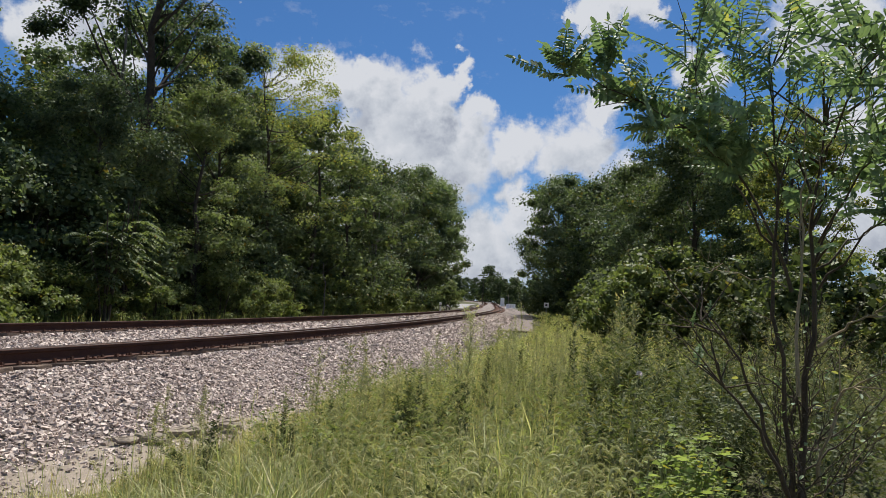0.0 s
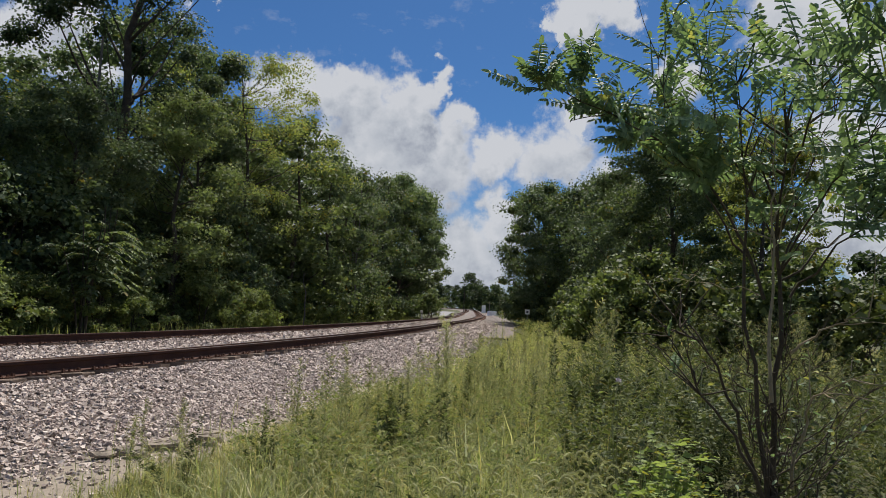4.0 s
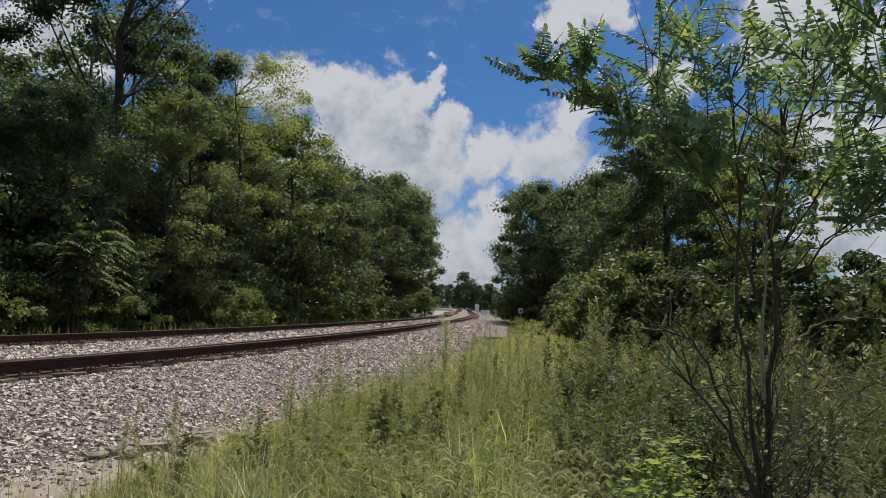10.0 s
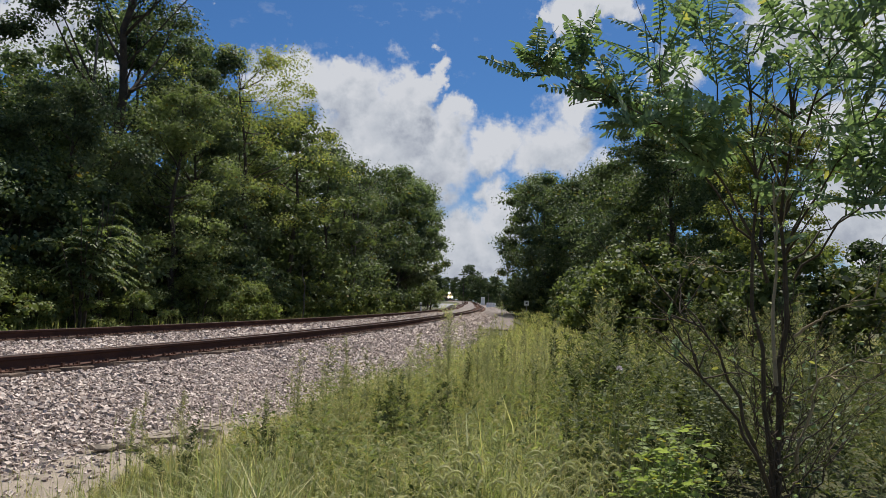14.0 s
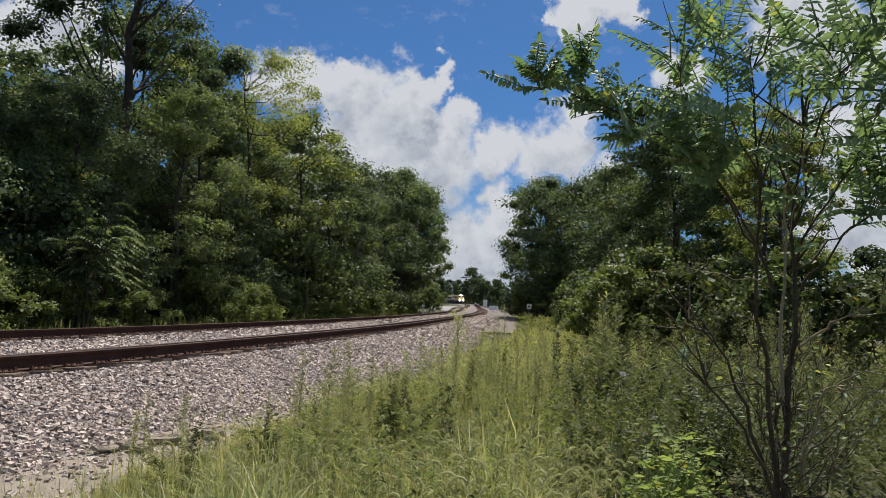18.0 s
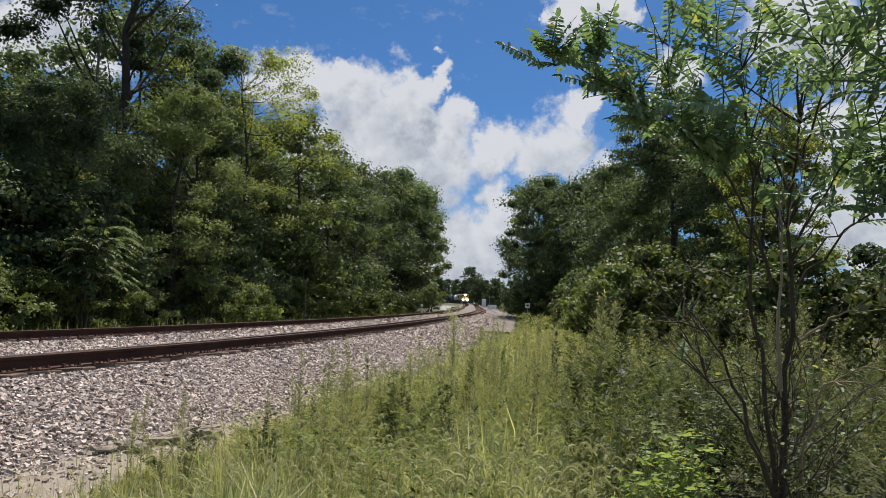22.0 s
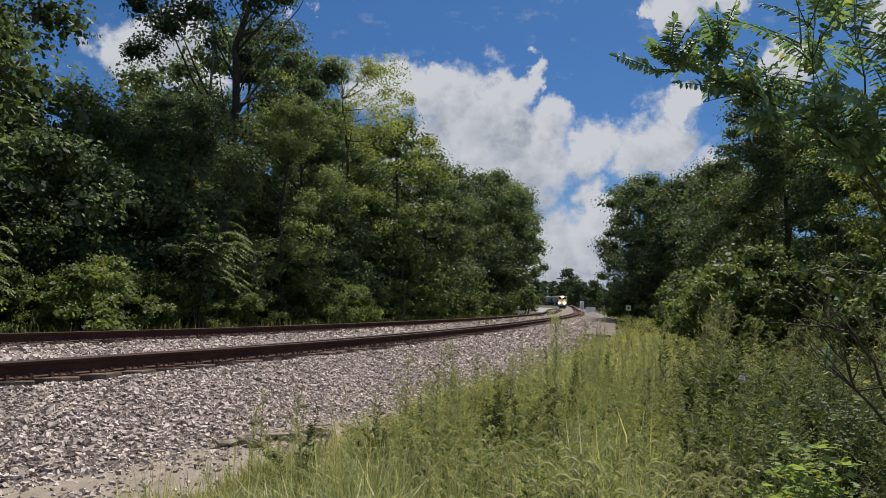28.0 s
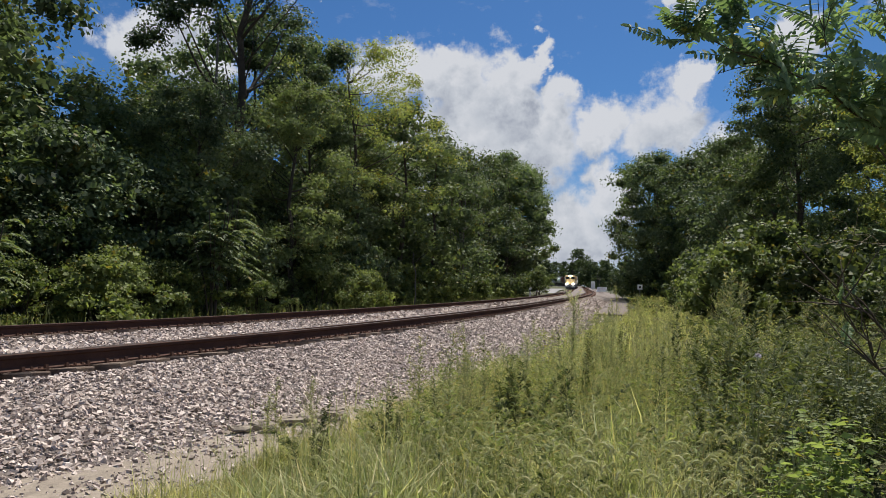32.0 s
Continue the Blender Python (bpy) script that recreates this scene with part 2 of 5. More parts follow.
M_BARK = stony("bark", [(0.3, (0.035, 0.028, 0.022)), (0.7, (0.11, 0.09, 0.07))], 3.0, 22.0, 0.8)
M_BARK_L = stony("bark_sapling", [(0.3, (0.040, 0.031, 0.022)), (0.7, (0.115, 0.090, 0.062))], 14.0, 70.0, 0.6, False, 0.004)
M_DEAD = stony("bare_wood", [(0.3, (0.09, 0.08, 0.07)), (0.7, (0.22, 0.20, 0.175))], 3.0, 30.0, 0.6)
M_TWIG = stony("pale_twig", [(0.3, (0.20, 0.16, 0.10)), (0.7, (0.40, 0.33, 0.22))], 20.0, 60.0, 0.4, False, 0.003)
M_STONE = stony("ballast_stone", [(0.0, (0.10, 0.078, 0.066)), (0.25, (0.28, 0.225, 0.192)), (0.55, (0.48, 0.395, 0.343)), (0.85, (0.62, 0.525, 0.46)), (1.0, (0.72, 0.64, 0.57))], 18.0, 90.0, 0.5, True, 0.004)
M_BED = stony("ballast_fines", [(0.25, (0.05, 0.041, 0.036)), (0.5, (0.19, 0.155, 0.135)), (0.75, (0.42, 0.355, 0.31))], 16.0, 30.0, 1.0, False, 0.05)
M_DIRT = stony("sandy_dirt", [(0.3, (0.15, 0.122, 0.095)), (0.55, (0.29, 0.242, 0.19)), (0.75, (0.41, 0.345, 0.275))], 6.0, 40.0, 0.5, False, 0.015)
M_SOIL = stony("soil_litter", [(0.3, (0.035, 0.038, 0.016)), (0.55, (0.085, 0.085, 0.035)), (0.75, (0.16, 0.14, 0.06))], 1.3, 18.0, 0.8, False, 0.05)
M_LOT = stony("pale_gravel", [(0.3, (0.21, 0.20, 0.195)), (0.7, (0.32, 0.31, 0.30))], 0.6, 9.0, 0.4)
M_RAIL = stony("rail_rust", [(0.3, (0.045, 0.024, 0.017)), (0.6, (0.095, 0.048, 0.033)), (0.8, (0.16, 0.085, 0.058))], 2.0, 60.0, 0.4, False, 0.004)
M_PLATE = stony("plate_rust", [(0.3, (0.07, 0.035, 0.022)), (0.7, (0.19, 0.10, 0.065))], 9.0, 60.0, 0.5, False, 0.004)
M_TIE = stony("weathered_tie", [(0.25, (0.07, 0.050, 0.038)), (0.5, (0.16, 0.115, 0.086)), (0.75, (0.27, 0.205, 0.160))], 2.5, 50.0, 0.8, False, 0.01)
m_, n_ = material("rail_head_worn")
c_ = n_.add("ShaderNodeTexCoord").outputs["Object"]
M_HEAD = finish(m_, n_, n_.ramp(n_.noise(c_, 5, 4).outputs["Fac"], [(0.3, (0.045, 0.034, 0.03)), (0.7, (0.10, 0.08, 0.07))]), 0.5, 0.6)


# ---- mesh helpers ----
def mesh_of(name, verts, *faces):
    """A mesh from an array of points and arrays of equal-sided faces."""
    me = bpy.data.meshes.new(name)
    verts = np.asarray(verts, dtype=np.float32)
    me.vertices.add(len(verts))
    me.vertices.foreach_set("co", verts.ravel())
    faces = [np.asarray(f, dtype=np.int32) for f in faces if len(f)]
    total = sum(f.size for f in faces)
    me.loops.add(total)
    me.loops.foreach_set("vertex_index", np.concatenate([f.ravel() for f in faces]))
    sizes = np.concatenate([np.full(len(f), f.shape[1], dtype=np.int32) for f in faces])
    me.polygons.add(len(sizes))
    me.polygons.foreach_set("loop_start", np.concatenate([[0], np.cumsum(sizes)[:-1]]).astype(np.int32))
    me.update(calc_edges=True)
    me.validate()
    return me


def part(name, data, mat, parent=None, label="", smooth=False):
    """One mesh object under a thing or part; data is a mesh or a bmesh."""
    if isinstance(data, bmesh.types.BMesh):
        me = bpy.data.meshes.new(name)
        data.to_mesh(me)
        data.free()
    else:
        me = data
    if mat is not None and not me.materials:
        me.materials.append(mat)
    me.polygons.foreach_set("use_smooth", np.full(len(me.polygons), smooth, dtype=bool))
    ob = new(name, me)
    ob.parent = parent
    if label:
        ob["label"] = label
    return ob


class Soup:
    """Collects points and faces of several pieces into one mesh."""

    def __init__(self):
        self.v, self.q, self.t, self.n = [], [], [], 0

    def add(self, verts, quads=(), tris=()):
        if len(quads):
            self.q.append(np.asarray(quads) + self.n)
        if len(tris):
            self.t.append(np.asarray(tris) + self.n)
        self.v.append(np.asarray(verts, dtype=float).reshape(-1, 3))
        self.n += len(self.v[-1])

    def mesh(self, name):
        return mesh_of(name, np.concatenate(self.v), *([np.concatenate(self.q)] if self.q else []), *([np.concatenate(self.t)] if self.t else []))


def tube(soup, pts, radii, sides=6):
    """A tapered tube along points."""
    pts, radii = np.asarray(pts, float), np.asarray(radii, float)
    d = np.gradient(pts, axis=0)
    d /= np.linalg.norm(d, axis=1)[:, None] + 1e-9
    ref = np.where(np.abs(d[:, 2:3]) > 0.9, [[1.0, 0, 0]], [[0, 0, 1.0]])
    u = np.cross(d, ref)
    u /= np.linalg.norm(u, axis=1)[:, None] + 1e-9
    w = np.cross(d, u)
    a = np.linspace(0, 2 * np.pi, sides, endpoint=False)
    ring = u[:, None] * np.cos(a)[None, :, None] + w[:, None] * np.sin(a)[None, :, None]
    v = pts[:, None] + ring * radii[:, None, None]
    k, i = np.meshgrid(np.arange(len(pts) - 1), np.arange(sides), indexing="ij")
    j = (i + 1) % sides
    q = np.stack([k * sides + i, k * sides + j, (k + 1) * sides + j, (k + 1) * sides + i], -1).reshape(-1, 4)
    soup.add(v, q)


def blades(soup, at, aim, side, length, width, droop=0.0, mid=0.45):
    """Leaves as kites: at, aim and side are arrays of points, unit lengthwise ways and unit sideways ways."""
    at, aim, side = (np.asarray(x, float) for x in (at, aim, side))
    length, width = np.broadcast_to(length, len(at))[:, None], np.broadcast_to(width, len(at))[:, None]
    m = at + aim * length * mid
    tip = at + aim * length + np.array([0, 0, -1.0]) * length * droop
    v = np.stack([at, m - side * width / 2, tip, m + side * width / 2], 1).reshape(-1, 3)
    q = np.arange(len(at) * 4).reshape(-1, 4)
    soup.add(v, q)


def ovals(soup, at, aim, side, length, width, droop=0.0, fold=0.12):
    """Rounded leaves in two halves, folded a little along the midrib."""
    at, aim, side = (np.asarray(x, float) for x in (at, aim, side))
    L, W = np.broadcast_to(length, len(at))[:, None], np.broadcast_to(width, len(at))[:, None] / 2
    up = np.cross(side, aim) * W * fold * 2
    dn = np.array([0, 0, -1.0]) * L * droop
    a, b, tip = at + aim * L * 0.28 + up + dn * 0.08, at + aim * L * 0.74 + up + dn * 0.5, at + aim * L + dn
    v = np.stack([at, a - side * W, b - side * W * 0.85, tip, b + side * W * 0.85, a + side * W], 1).reshape(-1, 3)
    k = 6 * np.arange(len(at))[:, None]
    soup.add(v, np.concatenate([k + np.array([0, 1, 2, 3]), k + np.array([3, 4, 5, 0])]))


def unit(v):
    return v / (np.linalg.norm(v, axis=-1, keepdims=True) + 1e-9)


def kites(soup, at, aim, side, length, width, droop=0.0):
    """Small pointed leaves of one face each, for crowns."""
    L, W = np.broadcast_to(length, len(at))[:, None], np.broadcast_to(width, len(at))[:, None] / 2
    dn = np.array([0, 0, -1.0]) * L * droop
    m = at + aim * L * 0.45 + dn * 0.3
    v = np.stack([at, m - side * W, at + aim * L + dn, m + side * W], 1).reshape(-1, 3)
    soup.add(v, 4 * np.arange(len(at))[:, None] + np.array([0, 1, 2, 3]))


def scatter_leaves(soup, rng, centers, radii, count, size, flat=0.6, shape=0.6, core=0, big=0.5):
    """Leaves in clumps, mostly lying flat and pointing outward and down; core: large shaded leaves in the heart of each clump."""
    if core:
        c = np.repeat(np.asarray(centers, float), core, 0)
        r = np.repeat(np.broadcast_to(radii, len(centers)), core)[:, None]
        at = c + unit(rng.normal(size=c.shape)) * rng.random((len(c), 1)) ** 0.45 * r * [0.66, 0.66, 0.36] - [0, 0, 0.06] * r
        aim = unit(rng.normal(size=at.shape) * [1, 1, 0.6])
        side = unit(np.cross(aim, rng.normal(size=at.shape)))
        L = np.minimum(r[:, 0] * 0.42, big)
        kites(soup, at - aim * L[:, None] / 2, aim, side, L, L * 0.95, 0.1)
    centers = np.repeat(np.asarray(centers, float), count, 0)
    r = np.repeat(np.broadcast_to(radii, len(centers) // count), count)[:, None]
    o = unit(rng.normal(size=centers.shape) + [0, 0, 0.45]) * (1 - 0.8 * rng.random((len(centers), 1)) ** 2.2)
    at = centers + o * r * [1, 1, flat]
    nrm = unit(rng.normal(size=at.shape) * 0.5 + [0, 0, 0.55] + o * 0.8)
    aim = unit(np.cross(nrm, rng.normal(size=at.shape)))
    side = np.cross(nrm, aim)
    L = size * (0.6 + 0.8 * rng.random(len(at)))
    kites(soup, at, aim, side, L, L * shape * 1.25, 0.15)


def box(soup, x0, x1, y0, y1, z0, z1):
    v = [(x, y, z) for z in (z0, z1) for x, y in ((x0, y0), (x1, y0), (x1, y1), (x0, y1))]
    soup.add(v, [(3, 2, 1, 0), (4, 5, 6, 7), (0, 1, 5, 4), (1, 2, 6, 5), (2, 3, 7, 6), (3, 0, 4, 7)])


def block(x0, x1, y0, y1, z0, z1, bevel=0.0):
    """A box with softened edges, as a bmesh."""
    bm = bmesh.new()
    bmesh.ops.create_cube(bm, size=1, matrix=Matrix.LocRotScale(((x0 + x1) / 2, (y0 + y1) / 2, (z0 + z1) / 2), None, (x1 - x0, y1 - y0, z1 - z0)))
    if bevel:
        bmesh.ops.bevel(bm, geom=bm.edges[:], offset=bevel, segments=1, affect="EDGES")
    return bm


def rod(p, q, r0, r1=None, sides=8):
    """A capped bar between two points."""
    s = Soup()
    r1 = r0 if r1 is None else r1
    p, q = np.array(p, float), np.array(q, float)
    e = (q - p) * 1e-3
    tube(s, [p, p + e, q - e, q], [r0 * 0.02, r0, r1, r1 * 0.02], sides)
    return s.mesh("rod")


# ---- the plan: two tracks in a long bend ----
def smooth_line(ys, xs):
    """x of a line at every half metre of y, rounded off."""
    y = np.arange(-60, 700, 0.5)
    x = np.interp(y, ys, xs)
    for width in (3, 4, 5):
        pad = np.pad(x, width, mode="reflect", reflect_type="odd")
        x = np.convolve(pad, np.ones(2 * width + 1) / (2 * width + 1), "valid")
    return y, x


NEAR_Y, NEAR_X = smooth_line([-60, -40, -20, -8, 0, 8.3, 11.6, 16, 20.2, 27.8, 43, 70, 103, 140, 178, 231, 280, 310, 350, 400, 450, 500, 700],
                             [-38, -27, -17.3, -11.8, -8.2, -5.3, -4.5, -3.6, -2.95, -1.75, 0.05, 2.9, 5.9, 8.4, 10.1, 12.3, 14.4, 15.2, 14.8, 10, -3, -25, -130])
FAR_Y, FAR_X = smooth_line([-60, -40, -20, -8, 0, 8, 13.55, 16.6, 22, 26.7, 33.8, 48.7, 68, 110, 159, 200, 231, 251, 280, 310, 350, 400, 450, 500, 700],
                           [-43.5, -32, -22, -16.3, -12.7, -10.3, -8.6, -7.85, -6.8, -6.05, -5.0, -3.1, -1.4, 1.9, 4.4, 5.9, 7.2, 8.4, 10, 11.3, 11, 6, -7, -29, -134])


def near_x(y):
    return np.interp(y, NEAR_Y, NEAR_X)


def far_x(y):
    return np.interp(y, FAR_Y, FAR_X)


def rise(y):
    """The line climbs a little in the distance."""
    return np.interp(y, [-60, 80, 160, 240, 280, 310, 350, 450, 700], [0, 0, 0.25, 0.6, 0.95, 1.5, 2.1, 2.8, 3.4])


GAUGE, RAIL_H, CANT = 1.51, 0.186, 0.155     # railhead centres, rail height, height of the outer rail over the inner
GROUND = -0.74


def lump(x, y, size, seed=0.0):
    """Cheap smooth unevenness, about -1 to 1."""
    x, y = np.asarray(x, float) / size, np.asarray(y, float) / size
    return (np.sin(x * 1.7 + 1.3 * np.sin(y * 1.1 + seed)) + np.sin(y * 2.3 + 1.7 * np.sin(x * 0.9 + 2 * seed)) + 0.6 * np.sin(3.1 * x + 2.7 * y + seed)) / 2.6


def ground_z(x, y):
    """Height of the bare ground."""
    x, y = np.asarray(x, float), np.asarray(y, float)
    e = x - near_x(y)
    z = GROUND + 0.05 * lump(x, y, 2.5) + 0.12 * lump(x, y, 9, 2.0) * np.clip((np.abs(e) - 5) / 10, 0, 1)
    z = z - 0.5 * np.clip((e - 9) / 14, 0, 1)
    left = np.clip((-e - 8) / 6, 0, 1)
    z = z + left * 0.25
    return z + rise(y) * np.clip(1.5 - np.abs(e) / 200, 0.2, 1)


def bed_z(x, y):
    """Height of the ballast bed under both tracks."""
    x, y = np.asarray(x, float), np.asarray(y, float)
    e, ef = x - near_x(y), x - far_x(y)
    gap = near_x(y) - far_x(y)
    right = np.interp(e, [-1.9, -1.62, -1.4, -0.15, 0.0, 0.42, 0.62, 0.85, 2.5, 3.3, 4.2], [-0.33, -0.37, -0.47, -0.33, -0.25, -0.25, -0.205, -0.25, -0.70, -0.80, -0.98])
    left = np.interp(ef, [-4.2, -3.4, -2.1, -1.5, 0.0, 0.42, 0.62, 0.9], [-0.95, -0.80, -0.33, -0.34, -0.25, -0.25, -0.205, -0.26])
    z = np.where(e > -1.6, right, np.where(ef < 0.9, left, -0.27 - 0.03 * np.sin(np.clip((ef - 0.9) / np.maximum(gap - 2.5, 0.3), 0, 1) * np.pi)))
    return z + rise(y) + 0.018 * lump(x, y, 0.7) + 0.010 * lump(x, y, 0.22, 1.0)


def sheet(name, xs_of, ys, z_of, mat):
    """A surface over rows of y, with x given for every row."""
    X = np.array([xs_of(y) for y in ys])
    Y = np.repeat(np.array(ys)[:, None], X.shape[1], 1)
    Z = z_of(X, Y)
    v = np.stack([X, Y, Z], -1).reshape(-1, 3)
    r, c = X.shape
    k, i = np.meshgrid(np.arange(r - 1), np.arange(c - 1), indexing="ij")
    q = np.stack([k * c + i, k * c + i + 1, (k + 1) * c + i + 1, (k + 1) * c + i], -1).reshape(-1, 4)
    return part(name, mesh_of(name, v, q), mat, smooth=True)


offs = np.concatenate([[-4000, -1500, -600, -250, -120], np.linspace(-70, -10, 25), np.linspace(-9, 12, 64), np.linspace(13, 60, 24), [100, 200, 500, 1500, 4000]])
rows_y = np.concatenate([[-3000, -800, -250, -100], np.linspace(-60, -4, 23), np.linspace(-3, 16, 58), np.linspace(17, 60, 40), np.linspace(63, 160, 34), np.linspace(170, 500, 34), [600, 800, 1200, 2000, 4500]])
ground = tagged(sheet("ground", lambda y: offs + near_x(min(max(y, -60), 480)), rows_y, ground_z, M_SOIL),
                "dark soil and leaf litter ground beside the railway", "ground", kind="structure")
bed_off = np.concatenate([np.linspace(0, 1, 70)])
bed_rows = np.concatenate([np.linspace(-50, -2, 40), np.linspace(-1.5, 26, 150), np.linspace(26.5, 80, 90), np.linspace(82, 690, 170)])
ballast = tagged(sheet("ballast_bed", lambda y: (far_x(y) - 4.1) + bed_off * (near_x(y) + 4.1 - far_x(y) + 4.1), bed_rows, bed_z, M_BED),
                 "pale crushed stone ballast bed under two railway tracks", "ballast", kind="structure")


# ---- rails, ties and fastenings ----
PROFILE = [(-0.075, 0.0), (-0.075, 0.012), (-0.020, 0.030), (-0.010, 0.050), (-0.010, 0.125), (-0.034, 0.143), (-0.036, 0.178), (-0.028, 0.186),
           (0.028, 0.186), (0.036, 0.178), (0.034, 0.143), (0.010, 0.125), (0.010, 0.050), (0.020, 0.030), (0.075, 0.012), (0.075, 0.0)]


def rail_mesh(line, drop, y0, y1):
    ys = np.concatenate([np.arange(y0, min(60, y1), 0.6), np.arange(60, y1, 3.0)]) if y1 > 60 else np.arange(y0, y1, 0.6)
    xs = line(ys)
    way = unit(np.stack([np.gradient(xs), np.gradient(ys)], -1))
    right = np.stack([way[:, 1], -way[:, 0]], -1)
    P = np.array(PROFILE)
    n = len(P)
    v = np.zeros((len(ys), n, 3))
    v[:, :, 0] = xs[:, None] + right[:, 0:1] * P[None, :, 0]
    v[:, :, 1] = ys[:, None] + right[:, 1:2] * P[None, :, 0]
    v[:, :, 2] = (rise(ys) - drop - RAIL_H)[:, None] + P[None, :, 1]
    k, i = np.meshgrid(np.arange(len(ys) - 1), np.arange(n), indexing="ij")
    j = (i + 1) % n
    q = np.stack([k * n + i, (k + 1) * n + i, (k + 1) * n + j, k * n + j], -1).reshape(-1, 4)
    me = mesh_of("rail", v.reshape(-1, 3), q)
    me.materials.append(M_RAIL)
    me.materials.append(M_HEAD)
    idx = np.tile(np.array([1 if k in (7,) else 0 for k in range(n)], dtype=np.int32), len(ys) - 1)
    me.polygons.foreach_set("material_index", idx)
    return me


def inner(line):
    """The other rail of a track, to the left of its outer rail."""
    def f(y):
        s = (line(np.asarray(y) + 0.5) - line(np.asarray(y) - 0.5))
        return line(y) - GAUGE * np.sqrt(1 + s * s)
    return f


def tie_mesh(seed):
    rng = np.random.default_rng(seed)
    bm = block(-1.3, 1.3, -0.115, 0.115, -0.17, 0.0, 0.012)
    for v in bm.verts:
        v.co += Vector(rng.normal(size=3) * 0.006)
    me = bpy.data.meshes.new("tie")
    bm.to_mesh(me)
    bm.free()
    me.materials.append(M_TIE)
    return me


TIES = [tie_mesh(k) for k in range(5)]


def plate_mesh():
    s = Soup()
    box(s, -0.19, 0.19, -0.09, 0.09, 0.0, 0.014)
    for x in (-0.105, 0.105):
        for y in (-0.045, 0.045):
            box(s, x - 0.012, x + 0.012, y - 0.012, y + 0.012, 0.010, 0.040)
    for y in (-0.135, 0.135):
        box(s, -0.10, 0.10, y - 0.014, y + 0.014, -0.012, 0.030)
        box(s, 0.075, 0.105, y - 0.018, y + 0.018, -0.03, 0.052)
    me = s.mesh("tie_plate")
    me.materials.append(M_PLATE)
    return me


PLATE = plate_mesh()


def make_track(line, label, y0, y_ties):
    tr = tagged(new("railway_track"), label, "railway track", group="railway tracks")
    other = inner(line)
    rng = np.random.default_rng(7)
    part("rail", rail_mesh(line, 0, -50, 690), None, tr, "rust-brown steel rail with worn head")
    part("rail", rail_mesh(other, CANT, -50, 690), None, tr, "rust-brown steel rail with worn head")
    y = y0
    while y < y_ties:
        x = float(line(y))
        s = float(line(y + 0.5) - line(y - 0.5))
        a = math.degrees(math.atan(-s))
        mid = (x + float(other(y))) / 2
        tilt = math.degrees(math.atan(CANT / GAUGE))
        ob = part("tie", TIES[rng.integers(5)], None, tr)
        ob.matrix_basis = pose(mid + rng.normal() * 0.03, y, float(rise(y)) - RAIL_H - 0.012 - CANT / 2, 0, -tilt, a + rng.normal() * 0.6)
        if y < 34:
            ob = part("tie_plate", PLATE, None, tr)
            ob.matrix_basis = pose(x, y, float(rise(y)) - RAIL_H - 0.010, 0, -tilt, a)
        y += 0.53 * math.cos(math.radians(a)) * (1 + rng.normal() * 0.04)
    s = Soup()
    ys = np.arange(y, 330, 0.55)
    for yy in ys:       # ties of the distance
        xx = (float(line(yy)) + float(other(yy))) / 2
        zz = float(rise(yy)) - RAIL_H - 0.012 - CANT / 2
        lo, hi = zz - CANT * 0.86, zz + CANT * 0.86
        v = [(xx + x, yy + y, z - d) for d in (0.17, 0.0) for x, y, z in ((-1.3, -0.115, lo), (1.3, -0.115, hi), (1.3, 0.115, hi), (-1.3, 0.115, lo))]
        s.add(v, [(3, 2, 1, 0), (4, 5, 6, 7), (0, 1, 5, 4), (1, 2, 6, 5), (2, 3, 7, 6), (3, 0, 4, 7)])
    tagged(part("distant_tie_row", s.mesh("distant_tie_row"), M_PLATE, tr), kind="stuff")
    return tr


make_track(near_x, "single line of rusty steel rails on weathered wooden ties", 2.0, 44)
make_track(far_x, "parallel line of rusty rails near the woods' edge", 5.0, 44)


# ---- ballast stones ----
CUBE_Q = np.array([(3, 2, 1, 0), (4, 5, 6, 7), (0, 1, 5, 4), (1, 2, 6, 5), (2, 3, 7, 6), (3, 0, 4, 7)])
CUBE_V = np.array([(x, y, z) for z in (-0.5, 0.5) for x, y in ((-0.5, -0.5), (0.5, -0.5), (0.5, 0.5), (-0.5, 0.5))])


def stones(rng, at, size):
    """Broken stones: cubes knocked out of shape, each turned its own way."""
    n = len(at)
    v = CUBE_V[None] * (1 + rng.normal(size=(n, 8, 3)) * 0.30) * (0.65 + 0.6 * rng.random((n, 1, 3)))
    pinch = 0.3 + 0.6 * rng.random((n, 1, 1))
    v[:, 4:, :2] *= pinch
    q, _ = np.linalg.qr(rng.normal(size=(n, 3, 3)))
    v = np.einsum("nij,nkj->nki", q, v)
    v[:, :, 2] *= 0.85
    return v * size[:, None, None] + at[:, None]


def stone_field(name, boxes, seed):
    """boxes: y from, y to, offset from, offset to, stones a square metre, size."""
    rng = np.random.default_rng(seed)
    vs = []
    for y0, y1, o0, o1, per, size, line in boxes:
        n = int((y1 - y0) * (o1 - o0) * per)
        y = y0 + (y1 - y0) * rng.random(n)
        x = line(y) + o0 + (o1 - o0) * rng.random(n)
        keep = rng.random(n) < np.clip((3.0 + 0.4 * lump(x, y, 0.7) - (x - near_x(y))) / 0.7, 0.12, 1)
        x, y = x[keep], y[keep]
        s = size * (0.55 + 0.9 * rng.random(len(x)) ** 1.6)
        z = np.maximum(bed_z(x, y), ground_z(x, y)) + s * 0.16
        vs.append(stones(rng, np.stack([x, y, z], -1), s))
    v = np.concatenate(vs)
    q = (CUBE_Q[None] + 8 * np.arange(len(v))[:, None, None]).reshape(-1, 4)
    me = mesh_of(name, v.reshape(-1, 3), q)
    return tagged(part(name, me, M_STONE, ballast), "loose broken ballast stones, pinkish grey", kind="stuff")


